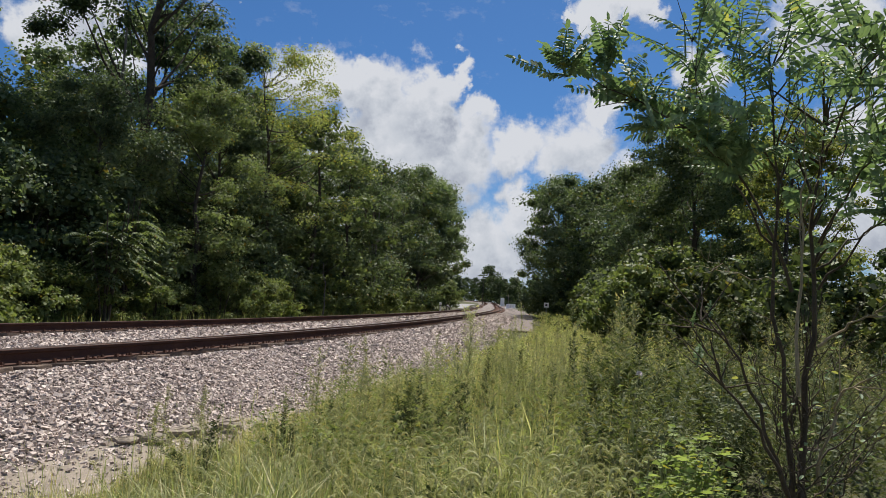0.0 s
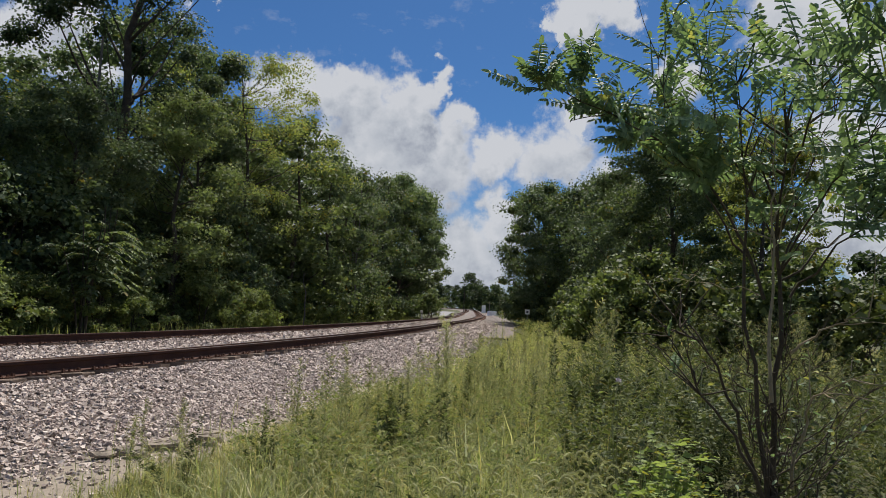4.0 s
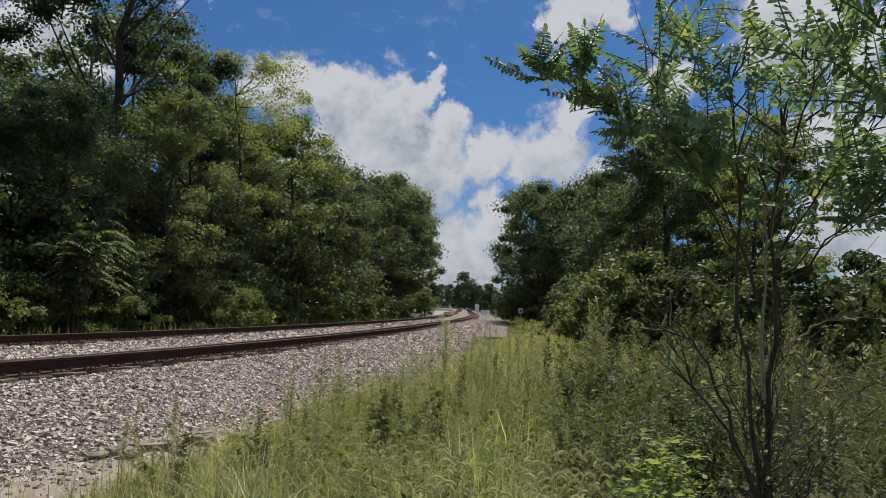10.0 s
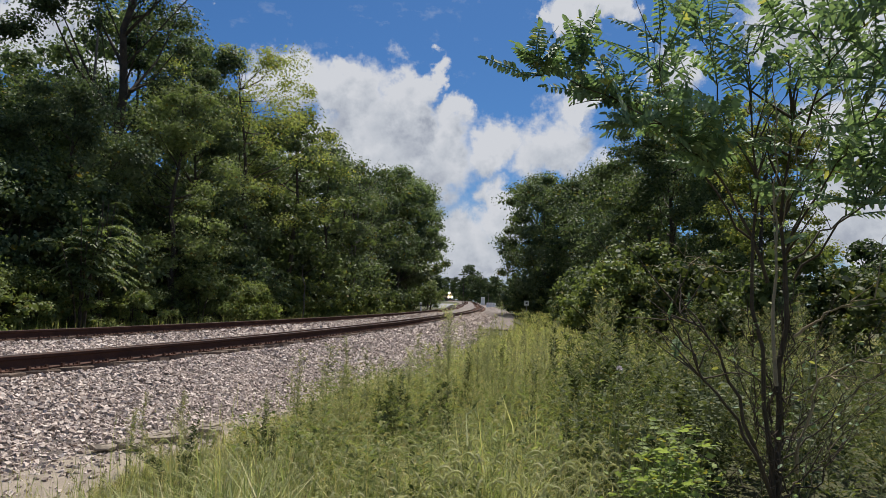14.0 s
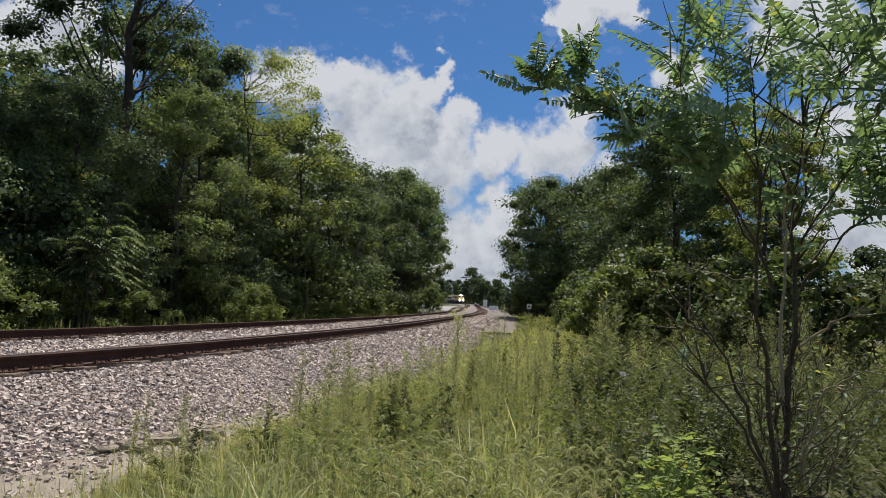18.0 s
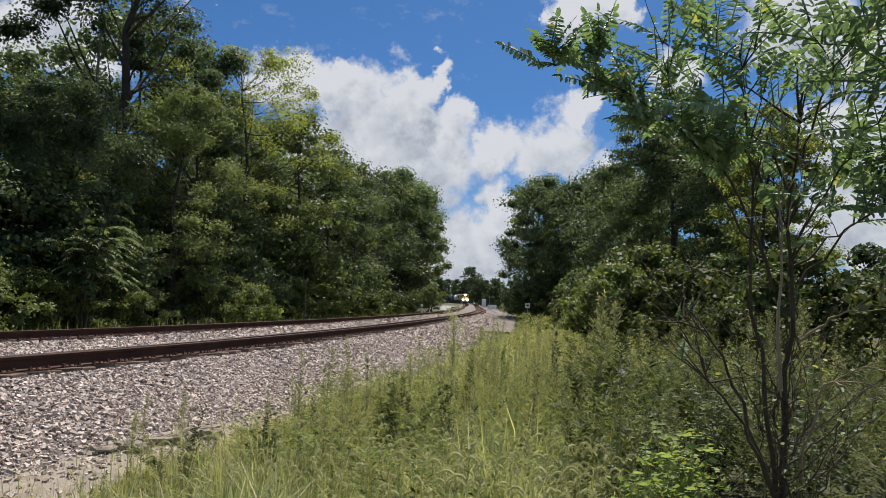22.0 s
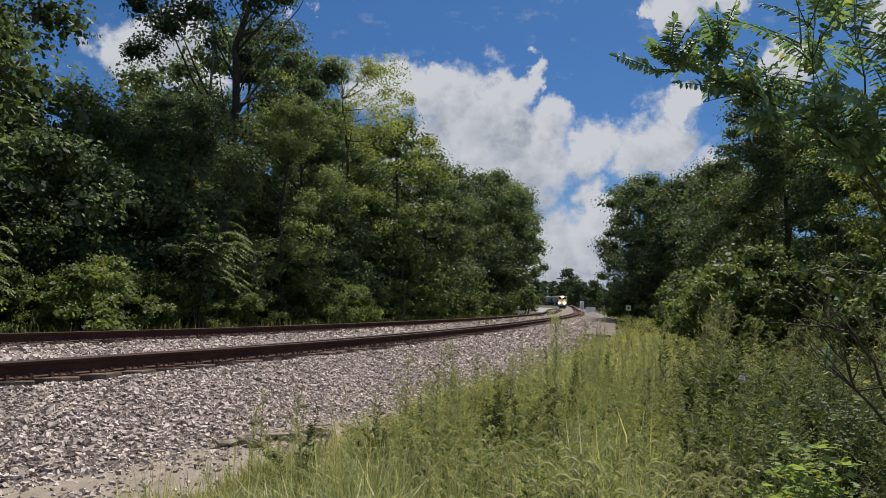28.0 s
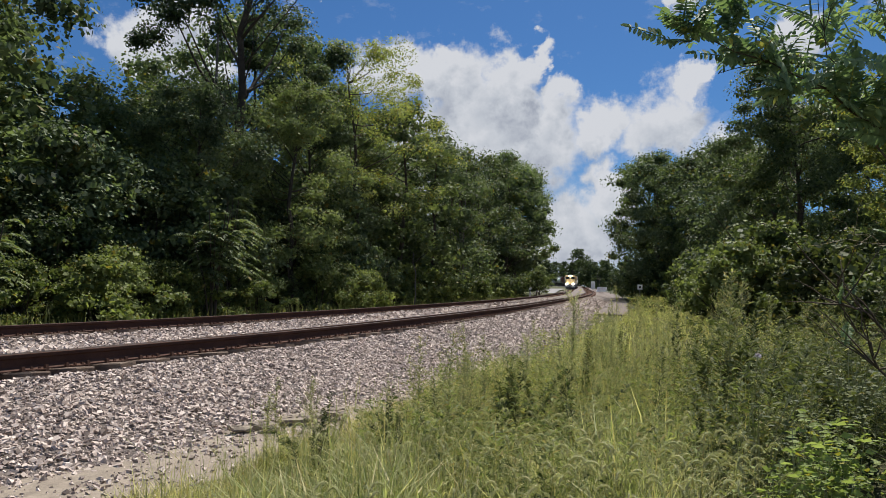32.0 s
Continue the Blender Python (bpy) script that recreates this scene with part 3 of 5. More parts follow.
stone_field("ballast_stones", [(-8, 3, 0.46, 4.2, 60, 0.06, near_x), (3, 4.5, 1.5, 4.2, 250, 0.055, near_x), (4.5, 13, 0.46, 4.2, 1150, 0.034, near_x), (13, 23, 0.46, 3.6, 400, 0.047, near_x), (23, 44, 0.46, 3.4, 125, 0.08, near_x),
                               (10, 20, 0.46, 2.6, 340, 0.052, far_x), (20, 38, 0.46, 2.6, 180, 0.075, far_x), (5, 10, 0.46, 2.6, 120, 0.07, far_x), (44, 80, 0.46, 3.3, 26, 0.15, near_x), (38, 70, 0.46, 2.6, 28, 0.14, far_x)], 3)
STONES = []
for k_ in range(8):
    r_ = np.random.default_rng(50 + k_)
    me_ = mesh_of("stone", stones(r_, np.zeros((1, 3)), np.array([1.0]))[0], CUBE_Q)
    me_.materials.append(M_STONE)
    STONES.append(me_)
rng_ = np.random.default_rng(11)
for k_ in range(260):           # the stones that lie nearest, one by one
    y_ = 4.6 + 3.4 * rng_.random()
    x_ = float(near_x(y_)) + 1.2 + 1.6 * rng_.random()
    s_ = 0.042 * (0.6 + 0.8 * rng_.random())
    ob_ = part("stone", STONES[k_ % 8], None, ballast)
    z_ = max(float(bed_z(x_, y_)), float(ground_z(x_, y_))) + s_ * 0.35
    ob_.matrix_basis = pose(x_, y_, z_, 0, 0, 360 * rng_.random()) @ Matrix.Diagonal((s_, s_, s_ * 0.9, 1))


# ---- trees ----
def crown_points(rng, n, h0, h1, r, top=0.35, uneven=0.35):
    """Places of leaf clumps in an uneven crown between two heights."""
    u = rng.random(n) ** 0.85
    a = rng.random(n) * 2 * np.pi
    prof = np.sqrt(np.clip(1 - ((u - top) / np.where(u > top, 1 - top, top + 0.25)) ** 2, 0.02, 1))
    ph = rng.random(4) * 6.28
    rough = 1 + uneven * (np.sin(2 * a + ph[0] + 3 * u) * 0.5 + np.sin(3 * a + ph[1] - 5 * u) * 0.4 + np.sin(9 * u + a + ph[2]) * 0.4)
    rr = r * prof * rough * (rng.random(n) ** 0.38)
    return np.stack([rr * np.cos(a), rr * np.sin(a), h0 + u * (h1 - h0)], -1)


def make_tree(name, seed, h, r, base, clumps, leaves, leaf, clump_r, mat, label, limbs=14, trunk_r=0.22, top=0.4, uneven=0.35, bark=None, shape=0.6, core=26, big=0.5, steep=1.0, flat=0.62):
    rng = np.random.default_rng(seed)
    t = tagged(new(name), label, "tree")
    c = crown_points(rng, clumps, base, h, r, top, uneven)
    wood = Soup()
    zs = np.linspace(-0.3, h * 0.93, 9)
    bend = np.cumsum(rng.normal(size=(9, 2)) * h * 0.011, 0)
    bend -= bend[0]
    trunk = np.column_stack([bend, zs])
    tube(wood, trunk, np.interp(zs, [-0.3, 0.4, h * 0.93], [trunk_r * 1.5, trunk_r, trunk_r * 0.12]), 8)
    pick = rng.permutation(clumps)[:limbs * 3]
    for j, k in enumerate(pick):
        end = c[k] * [0.8, 0.8, 1]
        z0 = max(base * 0.75, end[2] - steep * (0.35 + 0.5 * rng.random()) * np.hypot(end[0], end[1]) - 0.5)
        z0 = min(z0, h * 0.85)
        st = np.array([np.interp(z0, zs, trunk[:, 0]), np.interp(z0, zs, trunk[:, 1]), z0])
        mid = st * 0.45 + end * 0.55 + [0, 0, -0.04 * h * rng.random()] + rng.normal(size=3) * 0.12
        thick = trunk_r * (0.42 if j < limbs else 0.18) * (1 - 0.6 * z0 / h)
        tube(wood, [st, st * 0.7 + mid * 0.3 + rng.normal(size=3) * 0.06, mid, end], [thick, thick * 0.8, thick * 0.5, thick * 0.12], 5)
    part("trunk", wood.mesh("trunk"), bark or M_BARK, t, smooth=True)
    s = Soup()
    scatter_leaves(s, rng, c, clump_r * (0.6 + 0.8 * rng.random(clumps)), leaves, leaf, flat, shape, core, big)
    part("crown", s.mesh("crown"), mat, t)
    return t


def place(proto, x, y, scale=1.0, turn=None, lift=0.0, label="", group="", stretch=1.0):
    turn = (x * 53 + y * 37) % 360 if turn is None else turn
    m = pose(x, y, float(ground_z(x, y)) + lift, 0, 0, turn) @ Matrix.Diagonal((scale, scale, scale * stretch, 1))
    ob = copy_thing(proto, m)
    return tagged(ob, label, group=group)


def gone(proto):
    for o in (*proto.children_recursive, proto):
        bpy.data.objects.remove(o)


oak = make_tree("oak_tree", 12, 24, 5.1, 9.5, 88, 560, 0.140, 1.05, M_LEAF, "tall dark green oak with open crown at the wood's edge", 16, 0.36, 0.5, 0.42, core=62, big=0.26, steep=1.9, flat=0.85)
ash = make_tree("ash_tree", 2, 17, 4.6, 2.0, 62, 330, 0.14, 1.25, M_LEAF_B, "leafy green hardwood tree at the wood's edge", 14, 0.24, 0.45, 0.32, core=110, big=0.25)
maple = make_tree("maple_tree", 3, 15, 4.8, 1.2, 66, 330, 0.14, 1.35, M_LEAF, "dense dark green tree beside the railway", 12, 0.24, 0.4, 0.32, core=110, big=0.25)
thin = make_tree("cottonwood_tree", 4, 16, 4.4, 4.5, 80, 190, 0.12, 0.8, M_LEAF_Y, "thin yellowing tree with sparse leaves and bare twigs", 18, 0.2, 0.6, 0.5, core=0)
mid_t = make_tree("hardwood_tree", 5, 17, 5.2, 0.8, 62, 165, 0.22, 1.5, M_LEAF_B, "full green hardwood tree in the woods", 8, 0.25, 0.45, 0.28, core=40, big=0.44)
mid_b = make_tree("hardwood_tree", 6, 18, 5.6, 0.8, 64, 165, 0.22, 1.55, M_LEAF, "full dark green hardwood tree in the woods", 8, 0.25, 0.5, 0.28, core=40, big=0.44)
far_t = make_tree("hardwood_tree", 8, 15, 5.5, 0.5, 45, 34, 0.8, 1.8, M_LEAF_F, "distant green hardwood tree", 4, 0.25, 0.45, 0.35, core=24, big=0.9)
over = make_tree("hardwood_tree", 10, 18, 5.8, 2.6, 74, 165, 0.22, 1.55, M_LEAF, "dark hardwood tree overhanging deep shade beside the track", 10, 0.3, 0.42, 0.22, core=46, big=0.5)
yellow = make_tree("walnut_tree", 9, 10.5, 3.0, 1.8, 58, 200, 0.10, 0.72, M_LEAF_Y, "small tree with yellowing leaves behind the thicket", 16, 0.14, 0.55, 0.4, core=20, big=0.3)
PROTOS = [over, yellow, oak, ash, maple, thin, mid_t, mid_b, far_t]

# wood along the far track
for x, y, kind, sc in [(-15.7, 33.5, oak, 1.03), (-20.0, 17.2, maple, 1.2), (-20.6, 19.0, mid_b, 0.9), (-20.5, 24, ash, 0.56), (-11.4, 40.5, thin, 1.02), (-14.5, 26, maple, 0.62), (-12.4, 31, ash, 0.66),
                       (-10.5, 46, mid_t, 0.82), (-13.8, 36.5, maple, 0.78), (-23, 37, mid_t, 0.74), (-25, 26, mid_t, 0.76),
                       (-9.4, 53, mid_b, 0.73), (-12, 58, mid_b, 0.8), (-8.6, 62, mid_t, 0.8), (-9.8, 68, mid_t, 0.80), (-8.0, 76, mid_b, 0.82), (-7.2, 85, mid_t, 1.02),
                       (-6.4, 94, over, 1.08), (-6.8, 103, over, 1.15), (-5.6, 109, over, 1.15), (-9.6, 98, mid_b, 0.62), (-9.4, 105, mid_b, 0.66), (-8.6, 111, mid_b, 0.62), (-11.5, 116, mid_b, 0.9), (-8.0, 119, mid_t, 0.7), (-13, 80, mid_b, 0.95), (-13, 95, mid_t, 1.0), (-16, 50, mid_t, 0.95),
                       (-19, 42, mid_b, 1.05), (-26, 42, mid_t, 0.85), (-27, 20, mid_b, 0.75), (-31, 30, mid_b, 0.85), (-33, 16, mid_t, 0.9),
                       (-20, 58, mid_b, 1.0), (-22, 72, mid_t, 1.1), (-17, 66, mid_b, 0.9),
                       (-30, 52, mid_b, 1.1), (-14, 112, mid_t, 1.05), (-5.9, 99, over, 0.9), (-7.5, 113, over, 1.05), (-19.5, 32, mid_t, 0.62), (-17.5, 30, mid_t, 0.55), (-21.5, 29, mid_t, 0.62), (-16.5, 40, mid_b, 0.72),
                       (-15.2, 44.5, mid_t, 0.68), (-22.5, 21.5, mid_b, 0.7), (-14.2, 49, mid_b, 0.66), (-12.9, 53.5, mid_t, 0.66), (-18.6, 26.5, mid_t, 0.5)]:
    place(kind, x, y, sc, group="woods along the track")
# trees on the other side
for x, y, kind, sc in [(12.6, 88, mid_b, 1.0), (13.6, 98, mid_t, 1.15), (15, 108, mid_b, 1.2), (18, 92, mid_b, 1.0), (15.0, 76, mid_t, 0.95), (19, 82, mid_b, 1.0), (14.8, 64, mid_b, 0.8),
                       (18.5, 68, mid_t, 0.9), (14.5, 54, mid_b, 0.72), (19, 56, mid_b, 0.9), (13.0, 44, maple, 0.9), (17.5, 46, mid_t, 0.8), (12.2, 36, ash, 0.80), (15.4, 36, maple, 0.72),
                       (12.0, 26, yellow, 0.92), (13.7, 27.5, yellow, 0.88), (14.2, 30, ash, 0.42), (23, 62, mid_t, 0.8), (25, 80, mid_t, 1.0), (26, 100, mid_b, 1.0), (14.8, 93, mid_t, 0.9), (13.9, 83, mid_b, 0.85)]:
    place(kind, x, y, sc, group="trees beside the right of way")


# ---- shrubs of the wood's edge ----
def pinnate(soup, rng, at, aim, up, length, pairs, leaflet, droop=0.5, stalk=None):
    """A feather-shaped leaf: a drooping midrib with pairs of leaflets."""
    k = np.linspace(0.12, 1.0, pairs)
    aim, up = unit(np.asarray(aim, float)), unit(np.asarray(up, float))
    side = unit(np.cross(aim, up))
    rib = np.asarray(at) + aim * (k * length)[:, None] + np.array([0, 0, -1.0]) * (droop * length * k ** 2)[:, None]
    way = unit(np.gradient(rib, axis=0))
    for s in (-1, 1):
        a = unit(way * 0.35 + side * s + np.array([0, 0, -0.25]) + rng.normal(size=(pairs, 3)) * 0.11)
        b = unit(np.cross(a, up + rng.normal(size=(pairs, 3)) * 0.22))
        L = leaflet * (1 - 0.35 * np.abs(k - 0.45) * 2) * (0.85 + 0.3 * rng.random(pairs))
        ovals(soup, rib, a, b, L, L * 0.46, 0.1)
    ovals(soup, rib[-1:], way[-1:], side[None], leaflet, leaflet * 0.46, 0.1)
    if stalk is not None:
        tube(stalk, np.vstack([np.asarray(at)[None], rib[:: max(1, pairs // 4)]]), np.linspace(0.004, 0.0015, 1 + len(rib[:: max(1, pairs // 4)])) * max(1.0, leaflet / 0.05), 3)


def make_bush(name, seed, h, r, clumps, leaves, leaf, clump_r, mat, label, stems=9, shape=0.6):
    rng = np.random.default_rng(seed)
    t = tagged(new(name), label, "shrub")
    c = crown_points(rng, clumps, 0.12 * h, h, r, 0.35, 0.4)
    wood = Soup()
    for k in rng.permutation(clumps)[:stems]:
        end = c[k]
        st = np.array([rng.normal() * 0.1, rng.normal() * 0.1, -0.1])
        tube(wood, [st, st * 0.5 + end * 0.5 + rng.normal(size=3) * 0.08, end], [0.022 * h / 2, 0.015 * h / 2, 0.003], 5)
    part("stem", wood.mesh("stem"), M_BARK_L, t, smooth=True)
    s = Soup()
    scatter_leaves(s, rng, c, clump_r * (0.6 + 0.8 * rng.random(clumps)), leaves, leaf, 0.6, shape, 40 if leaf < 0.1 else 30, 0.19 if leaf < 0.1 else 0.27 if leaf < 0.18 else 0.5)
    tagged(part("leaves", s.mesh("leaves"), mat, t), kind="stuff")
    return t


def make_sumac(seed, h, fronds, mat, label):
    rng = np.random.default_rng(seed)
    t = tagged(new("sumac_shrub"), label, "shrub")
    wood, s = Soup(), Soup()
    for k in range(6):
        a = rng.random() * 6.28
        top = np.array([math.cos(a) * h * 0.28 * rng.random(), math.sin(a) * h * 0.28 * rng.random(), h * (0.6 + 0.4 * rng.random())])
        pts = np.array([[0.05 * math.cos(a), 0.05 * math.sin(a), -0.1], top * [0.4, 0.4, 0.5], top])
        tube(wood, pts, [0.03, 0.022, 0.008], 5)
        for j in range(fronds):
            u = 0.45 + 0.55 * rng.random()
            at = np.array([np.interp(u, [0, 0.5, 1], pts[:, i]) for i in range(3)])
            b = rng.random() * 6.28
            aim = np.array([math.cos(b), math.sin(b), 0.45 + 0.3 * rng.random()])
            pinnate(s, rng, at, aim, (0, 0, 1), 0.55 + 0.3 * rng.random(), 11, 0.15, 0.6)
    part("stem", wood.mesh("stem"), M_BARK_L, t, smooth=True)
    tagged(part("fronds", s.mesh("fronds"), mat, t), kind="stuff")
    return t


bush = make_bush("bush", 21, 2.4, 1.5, 50, 90, 0.08, 0.45, M_THICK, "rounded green bush beside the tracks")
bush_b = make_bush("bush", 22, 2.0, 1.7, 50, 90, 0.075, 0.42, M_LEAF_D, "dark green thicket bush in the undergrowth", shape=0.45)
thicket = make_bush("understory_tree", 23, 6.0, 2.5, 54, 95, 0.15, 0.85, M_LEAF_B, "young leafy understory tree at the wood's edge", 12)
thicket_b = make_bush("understory_tree", 24, 6.5, 2.4, 54, 95, 0.15, 0.85, M_LEAF, "young dark understory tree at the wood's edge", 12)
sumac = make_sumac(25, 3.0, 9, M_LEAF_B, "sumac shrub with long drooping feather leaves")
thick_f = make_bush("understory_tree", 26, 6.0, 2.5, 60, 24, 0.36, 0.7, M_LEAF_B, "young leafy understory tree farther along the wood", 8)
bush_f = make_bush("bush", 27, 2.4, 1.5, 40, 24, 0.22, 0.4, M_SHRUB, "rounded green bush farther along the track", 6)
bush_y = make_bush("bush", 28, 1.9, 1.2, 40, 110, 0.065, 0.38, M_SHRUB, "sunlit yellow-green bush at the wood's edge", 8)
PROTOS += [thick_f, bush_f, bush_y]
PROTOS += [bush, bush_b, thicket, thicket_b, sumac]

rng_ = np.random.default_rng(31)
y_ = 10.5
while y_ < 90:
    step = 1.3 + y_ * 0.016
    o_ = -4.3 - 1.3 * rng_.random() - (0.6 if y_ < 30 else 0)
    place([bush, bush_y, bush_y, sumac][rng_.integers(4)] if y_ < 42 else [bush_f, bush_f, bush_y][rng_.integers(3)], float(far_x(y_)) + o_ - 0.4, y_, 0.65 + 0.55 * rng_.random(), group="undergrowth")
    if rng_.random() < 0.92 and y_ < 82:
        place([thicket, thicket_b, thicket][rng_.integers(3)] if y_ < 42 else thick_f, float(far_x(y_)) + o_ - 2.4 - 1.2 * rng_.random(), y_ + 0.8, 0.55 + 0.5 * rng_.random(), group="undergrowth")
    if rng_.random() < 0.8:
        place(thick_f, float(far_x(y_)) + o_ - 6.0 - 2 * rng_.random(), y_ + 1.2, 0.9 + 0.4 * rng_.random(), group="undergrowth")
    y_ += step
# thicket beyond the weeds
for x, y, kind, sc in [(6.8, 27, bush, 1.35), (8.6, 29, bush, 1.7), (9.4, 24, bush_b, 1.7), (8.0, 33, bush_b, 1.4), (10.5, 31, thicket, 0.62), (11.5, 27, thicket, 0.66), (10.8, 21, bush, 1.5),
                       (12.4, 19, bush_b, 1.5), (8.8, 38, thicket_b, 0.55), (10.6, 44, thick_f, 0.7), (11.0, 50, thick_f, 0.8), (12.0, 57, thick_f, 0.8), (12.6, 64, thick_f, 0.85), (-2.5, 117.5, thick_f, 0.7), (-2.0, 123, thick_f, 0.85), (-6.5, 122, thick_f, 1.1),
                       (13.2, 72, bush_f, 1.6), (12.5, 80, thick_f, 0.7), (11.8, 88, thick_f, 0.8), (12.4, 97, thick_f, 0.8), (13, 106, thick_f, 0.9), (8.2, 20.5, bush_b, 0.9),
                       (13.5, 16, bush, 1.0), (15, 22, thicket_b, 0.6), (9.9, 35, bush, 1.7), (11.2, 40, thicket_b, 0.8), (12.0, 48, thick_f, 0.95), (17, 18, bush_b, 1.4), (9.6, 42, bush_b, 0.9),
                       (20, 24, bush, 1.6), (22, 30, thicket, 0.55), (26, 28, bush_b, 1.6)]:
    place(kind, x, y, sc, group="thicket beside the weeds")


for x, y, sc in [(-11.8, 22.6, 1.45), (-12.4, 24.9, 1.7)]:
    place(sumac, x, y, sc, group="undergrowth")


# ---- dead trunks ----
def make_snag(seed, h, r, branches, label):
    rng = np.random.default_rng(seed)
    s = Soup()
    pts = np.array([[rng.normal() * 0.018 * k, rng.normal() * 0.018 * k, -0.2 + (h + 0.2) * k / 6] for k in range(7)])
    tube(s, pts, np.interp(np.arange(7), [0, 6], [r, r * 0.45]), 7)
    for _ in range(branches):
        k = 2 + rng.integers(4)
        a = rng.random() * 6.28
        L = h * (0.12 + 0.12 * rng.random())
        d = np.array([math.cos(a), math.sin(a), 0.9])
        tube(s, [pts[k], pts[k] + d * L * 0.5 + rng.normal(size=3) * 0.08, pts[k] + d * L + rng.normal(size=3) * 0.15], [r * 0.4, r * 0.28, r * 0.06], 5)
    return tagged(part("dead_tree", s.mesh("dead_tree"), M_DEAD, smooth=True), label, "dead tree")


for x, y, h, r, br, seed in [(-16.9, 31.2, 13.6, 0.12, 2, 1), (-7.5, 58.0, 12.6, 0.09, 10, 2), (-8.0, 60.3, 11.3, 0.07, 8, 3), (-8.2, 41, 3.6, 0.05, 1, 4)]:
    sn = make_snag(seed, h, r, br, "bleached bare dead trunk standing among the trees")
    sn.matrix_basis = pose(x, y, float(ground_z(x, y)), 0, 2, 40 * seed)

# ---- distance ----
for x, y, sc in [(-2, 330, 0.8), (18, 345, 0.8), (26, 338, 0.85), (33, 330, 0.8), (-14, 360, 0.9), (-28, 340, 1.0), (24, 300, 0.62), (30, 280, 0.7), (36, 300, 0.8),
                 (21, 250, 0.42), (27, 235, 0.6), (31, 215, 0.7), (26, 190, 0.6), (33, 170, 0.8), (24, 150, 0.55), (22, 128, 0.65), (29, 136, 0.8), (-20, 128, 0.9), (-16, 142, 0.5), (-26, 150, 0.9),
                 (18, 325, 0.72), (20, 300, 0.6), (21, 345, 0.8), (15, 440, 1.0), (8, 450, 1.0), (-3, 352, 0.75), (-7, 345, 0.8), (27, 360, 0.9), (16.5, 420, 1.45), (22, 410, 0.9), (30, 390, 0.9), (38, 370, 0.9), (2, 430, 0.95), (-8, 400, 0.9), (19, 262, 0.3), (22, 225, 0.3), (20, 200, 0.28), (24, 270, 0.4), (46, 330, 0.9), (-18, 420, 1.0), (23, 318, 0.5), (-12, 300, 0.55), (-22, 290, 0.7), (-5, 312, 0.6), (-34, 300, 0.9), (12, 395, 0.85), (17, 400, 1.0), (30, 62, 0.36), (36, 60, 0.4), (42, 66, 0.42), (48, 62, 0.45), (33, 68, 0.45), (26, 52, 0.25), (38, 56, 0.3), (45, 55, 0.35), (45, 92, 0.62), (53, 86, 0.7), (60, 96, 0.8), (68, 84, 0.75), (76, 92, 0.8),
                 (84, 80, 0.8), (40, 110, 0.8), (34, 74, 0.5), (92, 70, 0.85), (40, 130, 0.9)]:
    place(far_t, x, y, sc, group="distant trees")
rng_ = np.random.default_rng(41)
s_ = Soup()
az_ = rng_.uniform(-1.2, 1.25, 5200)
d_ = rng_.uniform(470, 620, 5200)
top_ = 15 + 4 * lump(az_ * 300, d_ * 0, 20) + 3 * lump(az_ * 300, d_, 7, 1.0)
c_ = np.stack([d_ * np.sin(az_), d_ * np.cos(az_), top_ * rng_.random(5200) ** 0.7], -1)
scatter_leaves(s_, rng_, c_, 2.2, 5, 2.0, 0.7, 0.8)
tagged(part("far_woods", s_.mesh("far_woods"), M_LEAF_F), "distant line of green woods on the horizon", "woods", kind="stuff")

# pale gravel yard and service road
yard = tagged(sheet("gravel_yard", lambda y: np.linspace(float(far_x(y)) - 13, float(far_x(y)) - 3.6, 12), np.linspace(150, 262, 30),
                    lambda X, Y: -0.75 + rise(Y) + 0.008 * np.clip(Y - 150, 0, 60) + 0.05 * lump(X, Y, 4), M_LOT), "pale gravel yard beyond the woods beside the tracks", "yard", kind="structure")
road = tagged(sheet("service_road", lambda y: float(near_x(y)) + np.linspace(2.6, 4.6, 7), np.linspace(40, 290, 70),
                    lambda X, Y: -0.62 + rise(Y) + 0.02 * lump(X, Y, 3), M_BED), "pale gravel service road along the tracks", "road", kind="structure")


# ---- meadow of grass and weeds ----
def veg_spots(rng, n, d0, d1, a0, a1, edge=2.5, power=1.0, patchy=0.0):
    """Places on the verge, thicker towards the near side: by distance and bearing, kept off the ballast."""
    out = []
    while sum(len(o) for o in out) < n:
        d = d0 + (d1 - d0) * rng.random(n) ** power
        a = np.radians(rng.uniform(a0, a1, n))
        x, y = d * np.sin(a), d * np.cos(a)
        keep = x - near_x(y) > edge + np.interp(y, [28, 44], [0, 2.0]) + 0.35 * lump(x, y, 0.8) + np.interp(y, [3, 6, 8, 12], [0.95, 0.85, 0.45, 0.1])
        if patchy:
            keep &= rng.random(n) < np.clip(0.62 + patchy * (lump(x, y, 0.35, 3.0 + 7 * edge) + 0.6 * lump(x, y, 0.9, 4.0 + 5 * edge)), 0.05, 1)
        out.append(np.stack([x, y], -1)[keep])
    return np.concatenate(out)[:n]


